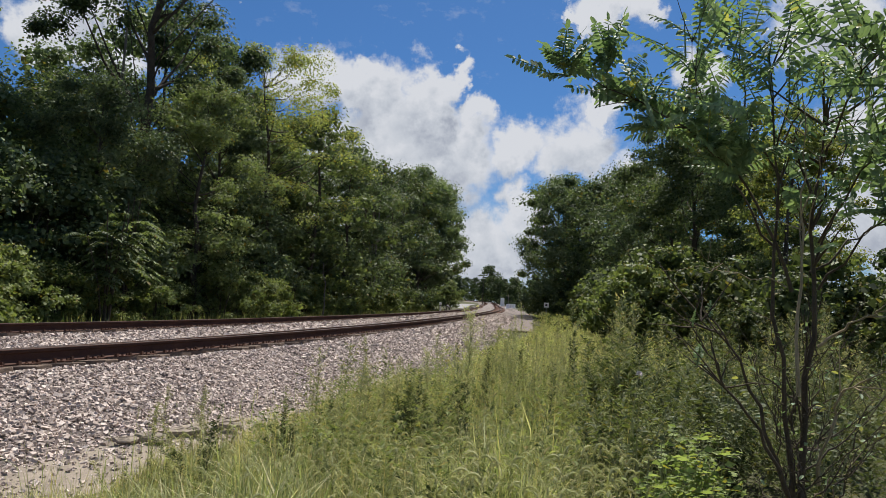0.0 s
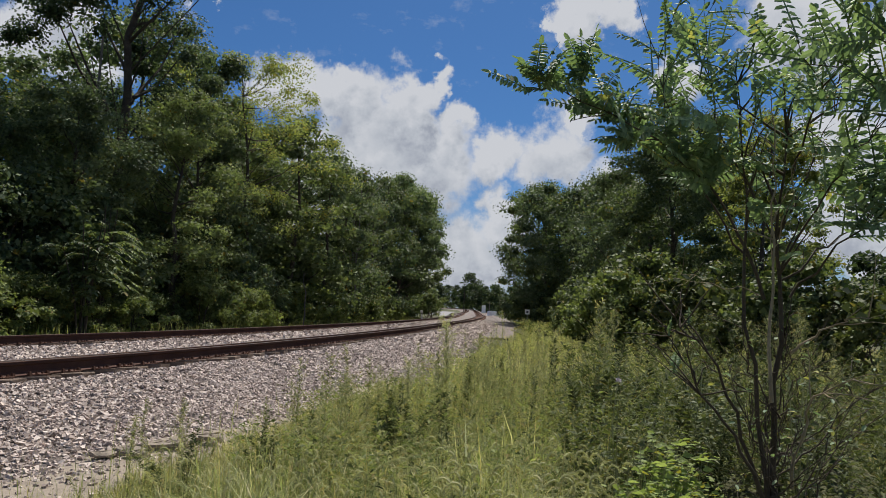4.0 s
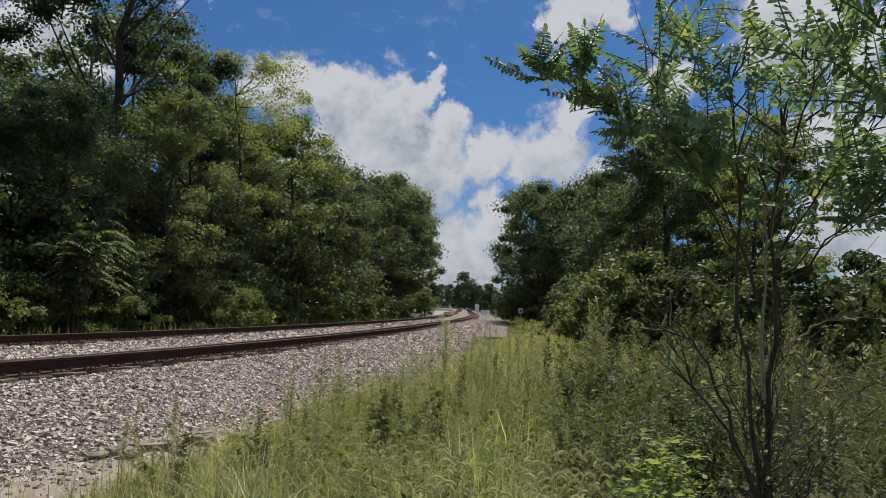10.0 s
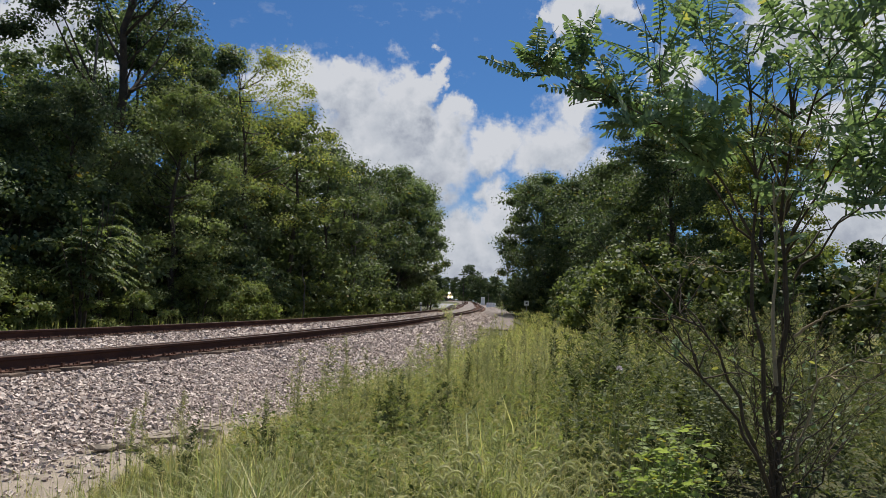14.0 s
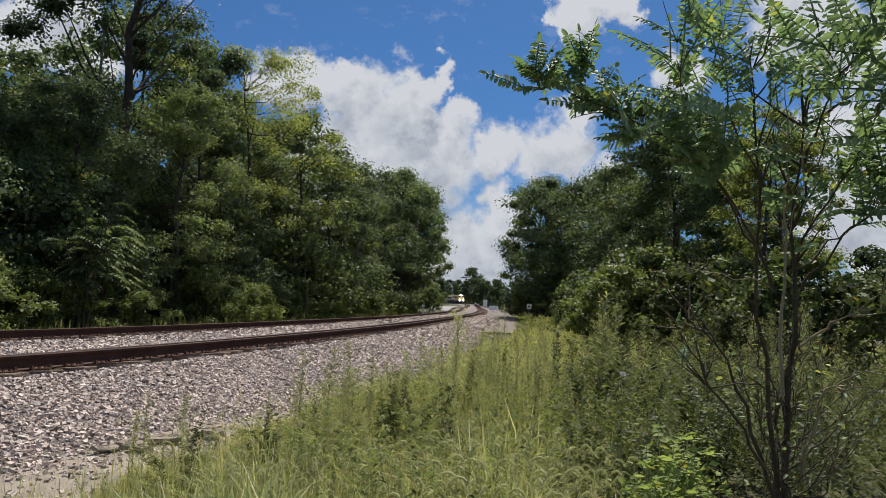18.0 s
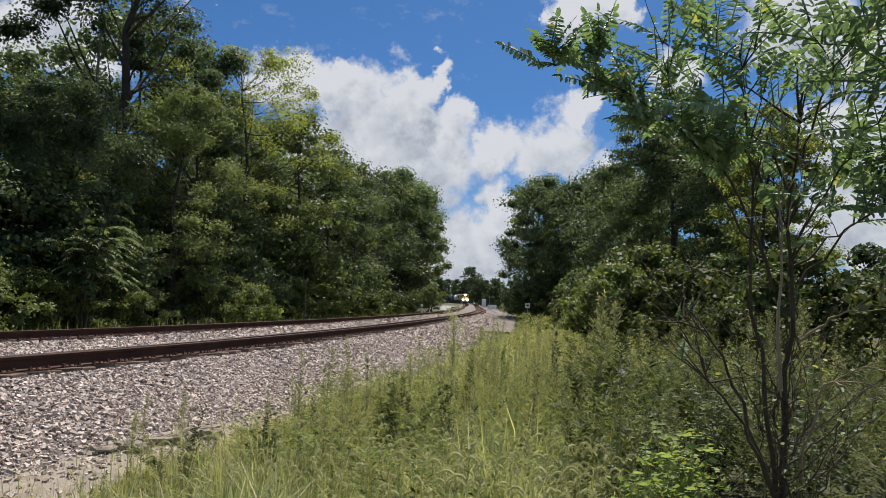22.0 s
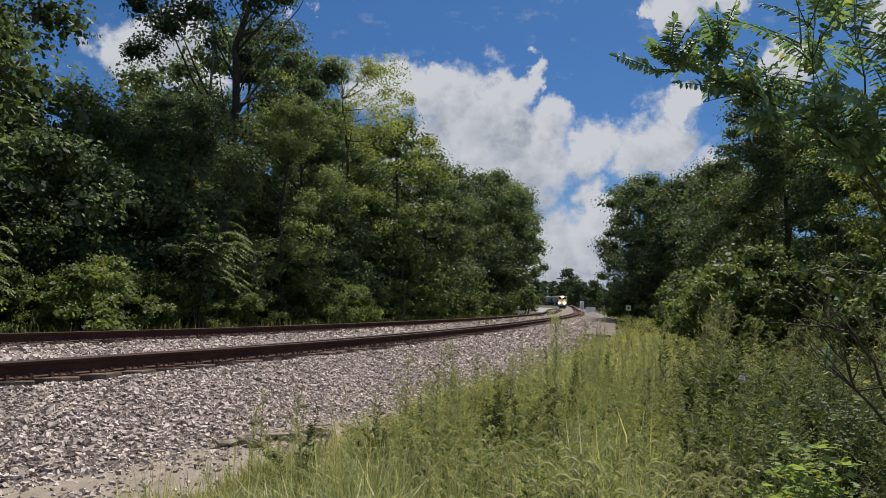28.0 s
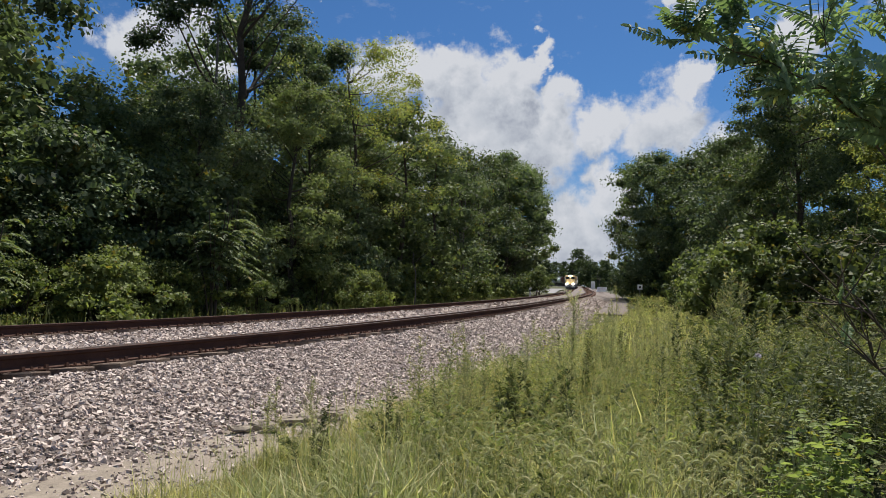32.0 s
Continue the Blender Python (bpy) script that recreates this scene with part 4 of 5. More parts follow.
def grass(name, n, d0, d1, a0, a1, h, w, seed, mat, label, lean=0.5, edge=2.5, power=1.0, patchy=0.7):
    rng = np.random.default_rng(seed)
    p = veg_spots(rng, n, d0, d1, a0, a1, edge, power, patchy)
    over = p[:, 0] - near_x(p[:, 1]) - edge - np.interp(p[:, 1], [3, 6, 8, 12], [0.95, 0.85, 0.45, 0.1])
    near_edge = np.clip(0.25 + over / 1.6, 0.25, 1) * (0.85 + 0.5 * lump(p[:, 0], p[:, 1], 0.38, 1.0) + 0.2 * lump(p[:, 0], p[:, 1], 1.2, 5.0))
    H = h * (0.35 + 0.85 * rng.random(n)) * near_edge
    z = np.maximum(ground_z(p[:, 0], p[:, 1]), bed_z(p[:, 0], p[:, 1]) - 0.02)
    base = np.column_stack([p, z - 0.02])
    a = rng.random(n) * 6.28
    d = np.stack([np.cos(a), np.sin(a), np.zeros(n)], -1)
    side = np.stack([-np.sin(a), np.cos(a), np.zeros(n)], -1)
    tilt = (lean * rng.random(n))[:, None]
    W = (w * (0.6 + 0.8 * rng.random(n)))[:, None]
    up = np.array([0, 0, 1.0])
    m = base + (up * 0.62 + d * tilt * 0.35) * H[:, None]
    tip = base + (up * (1 - 0.25 * tilt) + d * tilt * 1.1) * H[:, None]
    v = np.stack([base - side * W / 2, base + side * W / 2, m + side * W * 0.4, m - side * W * 0.4, tip], 1).reshape(-1, 3)
    k = 5 * np.arange(n)[:, None]
    me = mesh_of(name, v, k + np.array([0, 1, 2, 3]), k + np.array([3, 2, 4]))
    return tagged(part(name, me, mat), label, "grass", kind="stuff")


grass("grass", 43000, 2.8, 13, -36, 15, 0.42, 0.007, 51, M_GRASS, "tall mixed green and straw grass on the verge", power=0.8, lean=0.9, patchy=1.15, edge=2.62)
grass("straw_stalks", 12000, 3.0, 13, -32, 14, 0.78, 0.0038, 55, M_SEED, "dry straw-coloured grass stalks among the green", power=0.8, lean=0.5, patchy=1.1, edge=2.8)
grass("grass_tufts", 9500, 3.0, 6.2, -26, 9, 0.62, 0.009, 57, M_TUFT, "pale sunlit grass tufts in the foreground", lean=1.1, edge=2.9)
grass("edge_stalks", 420, 4.2, 10, -31, -4, 0.62, 0.005, 59, M_TUFT, "sparse stalks rooted in the dirt below the ballast", lean=0.8, edge=1.75)
grass("short_grass", 16000, 0.2, 3.6, -180, 180, 0.20, 0.007, 58, M_GRASS, "short trodden grass on the verge", lean=1.2)
grass("far_grass", 36000, 12, 62, -10, 34, 0.5, 0.013, 52, M_GRASS, "tall dry grass along the ballast farther off", power=0.8, edge=3.2, lean=0.9)
grass("woodside_grass", 14000, 9, 70, -75, -1, 0.7, 0.02, 53, M_WEED, "green grass along the wood's edge", edge=-40)


def keep_woodside():
    """Grass by the wood stands left of the far track alone."""
    ob = bpy.data.objects["woodside_grass"]
    rng = np.random.default_rng(54)
    n = len(ob.data.vertices)
    co = np.empty(n * 3, dtype=np.float32)
    ob.data.vertices.foreach_get("co", co)
    v = co.reshape(-1, 5, 3)
    y = rng.uniform(2, 100, len(v))
    x = far_x(y) - 3.5 - 2.2 * rng.random(len(v))
    new_base = np.stack([x, y, np.maximum(ground_z(x, y), bed_z(x, y) - 0.05)], -1)
    v += (new_base - v[:, :2].mean(1))[:, None]
    ob.data.vertices.foreach_set("co", v.ravel())


keep_woodside()


def make_weed(seed, h, leaves, leaf, narrow, plume, mat=None, bushy=0.0, fan=0.0):
    """A single-stemmed tall weed: stem, narrow leaves all the way up, feathery top."""
    rng = np.random.default_rng(seed)
    t = tagged(new("tall_weed"), "tall green goldenrod weed with feathery top", "weed", group="weeds on the verge")
    wood, s, f = Soup(), Soup(), Soup()
    n_st = 1 + int(bushy * 4)
    for q in range(n_st):
        b = rng.normal(size=2) * (0.02 + 0.16 * bushy)
        hh = h * (1 if q == 0 else 0.6 + 0.35 * rng.random())
        pts = np.array([[b[0] * k * 0.5, b[1] * k * 0.5, hh * k / 4] for k in range(5)]) + rng.normal(size=(5, 3)) * 0.008
        tube(wood, pts, [0.0042, 0.0036, 0.003, 0.0022, 0.001], 4)
        u = 0.08 + 0.92 * rng.random(leaves)
        at = np.stack([np.interp(u, np.linspace(0, 1, 5), pts[:, i]) for i in range(3)], -1)
        a = rng.random(leaves) * 6.28
        aim = unit(np.stack([np.cos(a), np.sin(a), 0.55 + 0.4 * rng.random(leaves)], -1))
        side = unit(np.cross(aim, [0, 0, 1.0]))
        L = leaf * (1.15 - 0.6 * u) * (0.7 + 0.6 * rng.random(leaves))
        blades(s, at, aim, side, L, L * narrow, 0.22, 0.5)
        for _ in range(plume // 8):        # side shoots that make the top a broom
            u = 0.42 + 0.58 * rng.random()
            at = np.array([np.interp(u, np.linspace(0, 1, 5), pts[:, i]) for i in range(3)])
            a = rng.random() * 6.28
            out = unit(np.array([math.cos(a), math.sin(a), 0.9 + 0.9 * rng.random()]))
            L = 0.36 * h * (1.12 - u) * (0.5 + 0.8 * rng.random()) + 0.04
            if fan:
                L = fan * h * (0.25 + 0.75 * u) * (0.5 + 0.7 * rng.random())
            tube(wood, [at, at + out * L * 0.9], [0.0018, 0.0008], 3)
            k = rng.random(11)
            p = at + out * (L * k)[:, None] + rng.normal(size=(11, 3)) * 0.008
            aim = unit(out + rng.normal(size=(11, 3)) * 0.7)
            blades(f, p, aim, unit(np.cross(aim, rng.normal(size=(11, 3)))), 0.030 * (0.6 + 0.8 * rng.random(11)), 0.007, 0.1)
    part("stem", wood.mesh("stem"), M_STEM, t)
    tagged(part("leaves", s.mesh("leaves"), mat or M_WEED, t), kind="stuff")
    if plume:
        tagged(part("plume", f.mesh("plume"), M_FOX if fan else M_SEED, t, "pale feathery flower top"), kind="stuff")
    return t


def make_foxtail(seed):
    rng = np.random.default_rng(seed)
    t = tagged(new("foxtail_grass"), "foxtail grass with arching bristly seed heads", "grass", group="foxtail on the verge")
    wood, s = Soup(), Soup()
    heads = []
    for q in range(4):
        a = rng.random() * 6.28
        h = 0.72 + 0.25 * rng.random()
        d = np.array([math.cos(a), math.sin(a), 0])
        b = np.array([*(rng.normal(size=2) * 0.05), 0])
        pts = np.array([b, b + d * 0.05 + [0, 0, h * 0.5], b + d * 0.10 + [0, 0, h * 0.9]])
        tube(wood, pts, [0.0022, 0.002, 0.0014], 3)
        k = np.linspace(0, 1, 9)
        arc = pts[2] + d * (0.11 * k ** 1.4)[:, None] + np.array([0, 0, 1.0]) * (0.07 * np.sin(k * 2.3) - 0.04 * k ** 2)[:, None]
        f = Soup()
        tube(f, arc, np.array([0.002, 0.006, 0.0075, 0.008, 0.008, 0.0075, 0.006, 0.005, 0.001]), 5)
        m = 90
        u = rng.random(m)
        at = np.stack([np.interp(u, k, arc[:, i]) for i in range(3)], -1)
        out = unit(rng.normal(size=(m, 3)) + d * 0.5)
        blades(f, at, out, unit(np.cross(out, rng.normal(size=(m, 3)))), 0.026, 0.003, 0.0, 0.3)
        heads.append(f.mesh("seed_head"))
        n = 3
        u = 0.1 + 0.5 * rng.random(n)
        at = np.stack([np.interp(u, [0, 0.5, 1], pts[:, i]) for i in range(3)], -1)
        aa = rng.random(n) * 6.28
        aim = unit(np.stack([np.cos(aa), np.sin(aa), 0.9 + 0 * aa], -1))
        blades(s, at, aim, unit(np.cross(aim, [0, 0, 1.0])), 0.26, 0.011, 0.35, 0.4)
    part("stalk", wood.mesh("stalk"), M_WEED, t)
    tagged(part("blades", s.mesh("blades"), M_GRASS, t), kind="stuff")
    for hd in heads:
        part("seed_head", hd, M_FOX, t, "pale bristly seed head")
    return t


def make_leafy(seed, h, r, n, leaf, mat, label, name="leafy_plant"):
    """A low sprawling plant with broad leaves."""
    rng = np.random.default_rng(seed)
    t = tagged(new(name), label, "plant")
    wood, s = Soup(), Soup()
    for q in range(12):
        a = rng.random() * 6.28
        e = np.array([math.cos(a) * r * rng.random(), math.sin(a) * r * rng.random(), h * (0.55 + 0.45 * rng.random())])
        tube(wood, [(0, 0, -0.03), e * [0.45, 0.45, 0.6], e], [0.005, 0.004, 0.0015], 4)
        m = n // 12
        u = 0.25 + 0.75 * rng.random(m)
        at = e * u[:, None] + rng.normal(size=(m, 3)) * 0.03
        aa = rng.random(m) * 6.28
        aim = unit(np.stack([np.cos(aa), np.sin(aa), 0.25 + 0 * aa], -1))
        nrm = unit(np.array([0, -0.3, 0.8]) + rng.normal(size=(m, 3)) * 0.6)
        L = leaf * (0.6 + 0.7 * rng.random(m))
        blades(s, at, aim, unit(np.cross(nrm, aim)), L, L * 0.55, 0.18, 0.42)
    part("stem", wood.mesh("stem"), M_STEM, t)
    tagged(part("leaves", s.mesh("leaves"), mat, t), kind="stuff")
    return t


weeds = [make_weed(61, 1.05, 170, 0.10, 0.15, 150), make_weed(62, 1.2, 200, 0.095, 0.13, 190), make_weed(63, 0.85, 160, 0.09, 0.17, 110), make_weed(64, 0.8, 110, 0.085, 0.22, 0, None, 0.8),
         make_weed(65, 0.7, 100, 0.07, 0.28, 40, None, 1.0)]
weeds.append(make_weed(69, 1.42, 300, 0.085, 0.13, 760, M_TUFT, 0.0, 0.17))
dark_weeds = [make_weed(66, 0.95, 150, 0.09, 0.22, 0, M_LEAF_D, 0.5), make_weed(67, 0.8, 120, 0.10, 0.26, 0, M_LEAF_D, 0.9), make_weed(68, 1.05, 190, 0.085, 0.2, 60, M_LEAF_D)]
foxtails = [make_foxtail(71), make_foxtail(72), make_foxtail(73)]
vine = make_leafy(81, 0.85, 0.26, 800, 0.050, M_BRIGHT, "bright yellow-green broad-leaved vine in the sun", "vine")
broad = make_leafy(82, 0.8, 0.4, 300, 0.045, M_LEAF_D, "dark broad-leaved weed in the thicket")
PROTOS += weeds + dark_weeds + foxtails + [vine, broad]
rng_ = np.random.default_rng(91)
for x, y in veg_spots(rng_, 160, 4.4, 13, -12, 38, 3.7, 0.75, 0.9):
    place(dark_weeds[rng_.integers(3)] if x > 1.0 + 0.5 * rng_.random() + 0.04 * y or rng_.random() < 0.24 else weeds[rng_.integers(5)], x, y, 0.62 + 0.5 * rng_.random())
for x, y in veg_spots(rng_, 22, 12, 30, -4, 26, 3.6, 0.8):
    place(weeds[rng_.integers(5)], x, y, 0.85 + 0.6 * rng_.random())
for x, y in veg_spots(rng_, 95, 3.0, 5.8, -19, 15, 3.75, 0.9):
    place(foxtails[rng_.integers(3)], x, y, 0.55 + 0.28 * rng_.random())
for x, y in veg_spots(rng_, 48, 6.5, 15, 9, 34, 4.2, 0.9, 0.6):
    place(dark_weeds[rng_.integers(3)] if rng_.random() < 0.7 else weeds[rng_.integers(5)], x, y, 1.15 + 0.6 * rng_.random())
for x, y in veg_spots(rng_, 34, 4.5, 12, 12, 38, 3.0, 0.8):
    place(broad, x, y, 0.8 + 0.8 * rng_.random(), group="weeds in the thicket")
for x, y, sc in [(0.92, 3.35, 0.95), (1.06, 3.5, 1.08), (0.78, 3.2, 0.78), (1.2, 3.65, 1.18), (1.0, 3.15, 0.85), (0.9, 3.05, 0.8), (1.12, 3.3, 0.95), (1.3, 3.6, 1.1)]:
    place(vine, x, y, sc, group="sunny vines")
for x, y in veg_spots(rng_, 24, 3.2, 4.7, -2, 16, 3.75, 0.9):
    place(foxtails[rng_.integers(3)], x, y, 0.74 + 0.2 * rng_.random())
# the tall yellow-green weed that stands clear, and its darker neighbours
TALL = []
for x, y in veg_spots(rng_, 26, 5.6, 11, -24, -2, 2.55, 0.9):
    place(weeds[rng_.integers(3)], x, y, 0.42 + 0.22 * rng_.random())
for x, y in veg_spots(rng_, 45, 4.4, 8.0, -26, -6, 2.9, 0.8):
    place(weeds[3 + rng_.integers(2)], x, y, 0.40 + 0.25 * rng_.random())
for x, y, k, sc in [(0.10, 7.0, 5, 1.0), (0.55, 7.9, 5, 0.78), (-0.35, 7.5, 5, 0.7), (0.40, 7.4, 0, 1.05), (-0.75, 7.2, 1, 0.9), (-0.95, 7.0, 2, 1.0), (-0.6, 7.6, 0, 0.9), (0.9, 8.0, 1, 1.1), (1.3, 8.6, 1, 1.1), (-0.3, 6.6, 4, 0.9),
                    (-2.0, 5.0, 3, 0.62), (-1.75, 5.1, 3, 0.6), (0.25, 6.2, 2, 0.95)]:
    TALL.append(place(weeds[k], x, y, sc))


for k_, (x, y) in enumerate([(-1.82, 5.0), (-1.74, 5.15), (-1.42, 5.7), (-1.25, 5.8), (-1.3, 5.5), (-0.5, 6.9), (-0.36, 6.7), (-0.6, 7.1), (-0.2, 6.4), (0.0, 6.6)]):
    place(dark_weeds[k_ % 2], x, y, (0.80, 0.72, 0.78, 0.82, 0.70, 1.0, 0.95, 1.05, 0.9, 0.95)[k_])


def weed_rest(name, n, d0, d1, a0, a1, h, seed, mat, label, edge=3.2, leaf=0.055):
    """The uncounted weeds between: short stems full of small leaves, in one mesh."""
    rng = np.random.default_rng(seed)
    p = veg_spots(rng, n, d0, d1, a0, a1, edge, 0.8, 0.9)
    H = h * (0.5 + 0.6 * rng.random(n)) * (0.85 + 0.3 * lump(p[:, 0], p[:, 1], 0.9, 2.0))
    m = 46
    u = 0.15 + 0.85 * rng.random((n, m))
    lean = rng.normal(size=(n, 1, 2)) * 0.12
    z = ground_z(p[:, 0], p[:, 1])
    at = np.concatenate([p[:, None] + lean * u[..., None] * H[:, None, None], (z[:, None] + u * H[:, None])[..., None]], -1).reshape(-1, 3)
    a = rng.random(n * m) * 6.28
    at[:, :2] += np.stack([np.cos(a), np.sin(a)], -1) * (0.06 * rng.random(n * m))[:, None]
    aim = unit(np.stack([np.cos(a), np.sin(a), 0.2 + 0.9 * rng.random(n * m)], -1))
    side = unit(np.cross(aim, [0, 0, 1.0]) + rng.normal(size=at.shape) * 0.3)
    L = leaf * (0.5 + 0.9 * rng.random(n * m))
    s = Soup()
    blades(s, at, aim, side, L, L * (0.18 + 0.25 * rng.random(n * m)), 0.2, 0.5)
    tagged(part(name, s.mesh(name), mat), label, "weeds", kind="stuff")


weed_rest("low_weeds", 520, 3.6, 12, -14, 14, 0.72, 101, M_WEED, "low leafy weeds filling the verge")
weed_rest("green_weeds", 640, 4.0, 11, -16, 18, 0.80, 105, M_SHRUB, "darker green leafy weeds in patches on the verge", edge=3.5)
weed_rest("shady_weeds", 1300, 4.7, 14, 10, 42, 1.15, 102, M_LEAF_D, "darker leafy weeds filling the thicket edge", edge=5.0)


weed_rest("far_weeds", 800, 11, 40, -3, 30, 0.85, 103, M_WEED, "feathery weeds along the verge farther off", edge=3.6, leaf=0.10)
weed_rest("verge_weeds", 420, 38, 105, 2, 9, 0.95, 104, M_WEED, "feathery weeds beside the service road", edge=3.2, leaf=0.24)


def make_thistle():
    t = tagged(new("thistle"), "pale violet thistle flower head in the weeds", "flower")
    s = Soup()
    rng = np.random.default_rng(5)
    o = unit(rng.normal(size=(70, 3)) + [0, 0, 0.8])
    blades(s, o * 0.004, o, unit(np.cross(o, rng.normal(size=(70, 3)))), 0.03, 0.006)
    part("flower", s.mesh("flower"), M_FLOWER, t)
    part("stalk", rod((0, 0, -1.0), (0, 0, 0), 0.004, 0.003, 5), M_STEM, t)
    return t


th = make_thistle()
PROTOS.append(th)
for x, y, z in [(1.30, 5.0, 0.39)]:
    tagged(copy_thing(th, pose(x, y, z, 8, 5, 0) @ Matrix.Scale(0.85, 4)), group="thistles")


# broken clods of sandy dirt at the foot of the ballast
def clod_mesh(seed, L, W, T):
    rng = np.random.default_rng(seed)
    n = 13
    a = np.linspace(0, 2 * np.pi, n, endpoint=False) + rng.normal(size=n) * 0.12
    r = 1 + 0.22 * rng.normal(size=n)
    v, q = [], []
    rings = [(0.01, 1.0), (0.6, 1.05), (0.97, 0.8), (1.0, 0.1), (0.75, -0.3)]
    for f, z in rings:
        for k in range(n):
            v.append((L * f * r[k] * math.cos(a[k]), W * f * r[k] * math.sin(a[k]), T * (z + 0.18 * rng.normal())))
    for j in range(len(rings) - 1):
        for k in range(n):
            q.append((j * n + k, j * n + (k + 1) % n, (j + 1) * n + (k + 1) % n, (j + 1) * n + k))
    return mesh_of("dirt_clod", v, q)


for k_, (x_, y_, L_, W_, turn_) in enumerate([(-3.02, 7.0, 0.17, 0.08, 50), (-2.85, 7.3, 0.24, 0.10, 62), (-2.72, 7.62, 0.2, 0.09, 66), (-2.62, 7.95, 0.16, 0.07, 70), (-2.95, 6.8, 0.09, 0.06, 20),
                                               (-2.66, 7.3, 0.08, 0.05, 110), (-2.5, 7.7, 0.09, 0.06, 15), (-3.2, 6.7, 0.12, 0.06, 60)]):
    ob_ = part("dirt_clod", clod_mesh(200 + k_, L_ * 1.15, W_ * 1.2, 0.036), M_DIRT)
    ob_.matrix_basis = pose(x_, y_, GROUND + 0.072, 7, 3, turn_)
    tagged(ob_, "broken crust of pale sandy dirt below the ballast", "dirt clod", group="dirt clods")
verge = tagged(sheet("dirt_verge", lambda y: float(near_x(y)) + np.linspace(2.2, 4.1, 26), np.linspace(-9, 15, 140),
                     lambda X, Y: np.maximum(GROUND + 0.035 - 0.10 * np.clip((X - near_x(Y) - 3.0 - 0.3 * lump(X, Y, 1.3)), 0, 1), bed_z(X, Y) - 0.03) + 0.012 * lump(X, Y, 0.3), M_DIRT),
               "strip of pale sandy dirt at the foot of the ballast", "dirt", kind="structure")


def scatter_gravel():
    rng = np.random.default_rng(9)
    n = 9000
    y = 3.2 + 9.5 * rng.random(n)
    e = 2.3 + 1.9 * rng.random(n)
    keep = rng.random(n) < 0.40 + 0.5 * lump(e * 2, y, 0.5)
    y, e = y[keep], e[keep]
    x = near_x(y) + e
    s = 0.012 + 0.03 * rng.random(len(x)) ** 2
    z = np.maximum(GROUND + 0.035 - 0.10 * np.clip(e - 3.0 - 0.3 * lump(x, y, 1.3), 0, 1), bed_z(x, y) - 0.03) + 0.012 * lump(x, y, 0.3) + s * 0.2
    v = stones(rng, np.stack([x, y, z], -1), s)
    q = (CUBE_Q[None] + 8 * np.arange(len(v))[:, None, None]).reshape(-1, 4)
    tagged(part("gravel_scatter", mesh_of("gravel_scatter", v.reshape(-1, 3), q), M_STONE, verge), "small scattered gravel", kind="stuff")


scatter_gravel()


# ---- locust sapling ----
SAP = (1.16, 2.35, 0.0)
sapling = tagged(new("locust_sapling"), "young locust tree with feathery leaflets and bare dark stems", "tree")
sapling.matrix_basis = pose(*SAP)
BOUGHS = []


def curve(pts, n=14):
    """Points of a rounded line through a few."""
    pts = np.asarray(pts, float)
    t = np.linspace(0, len(pts) - 1, n)
    out = np.stack([np.interp(t, np.arange(len(pts)), pts[:, i]) for i in range(3)], -1)
    for _ in range(2):
        out[1:-1] = (out[:-2] + 2 * out[1:-1] + out[2:]) / 4
    return out


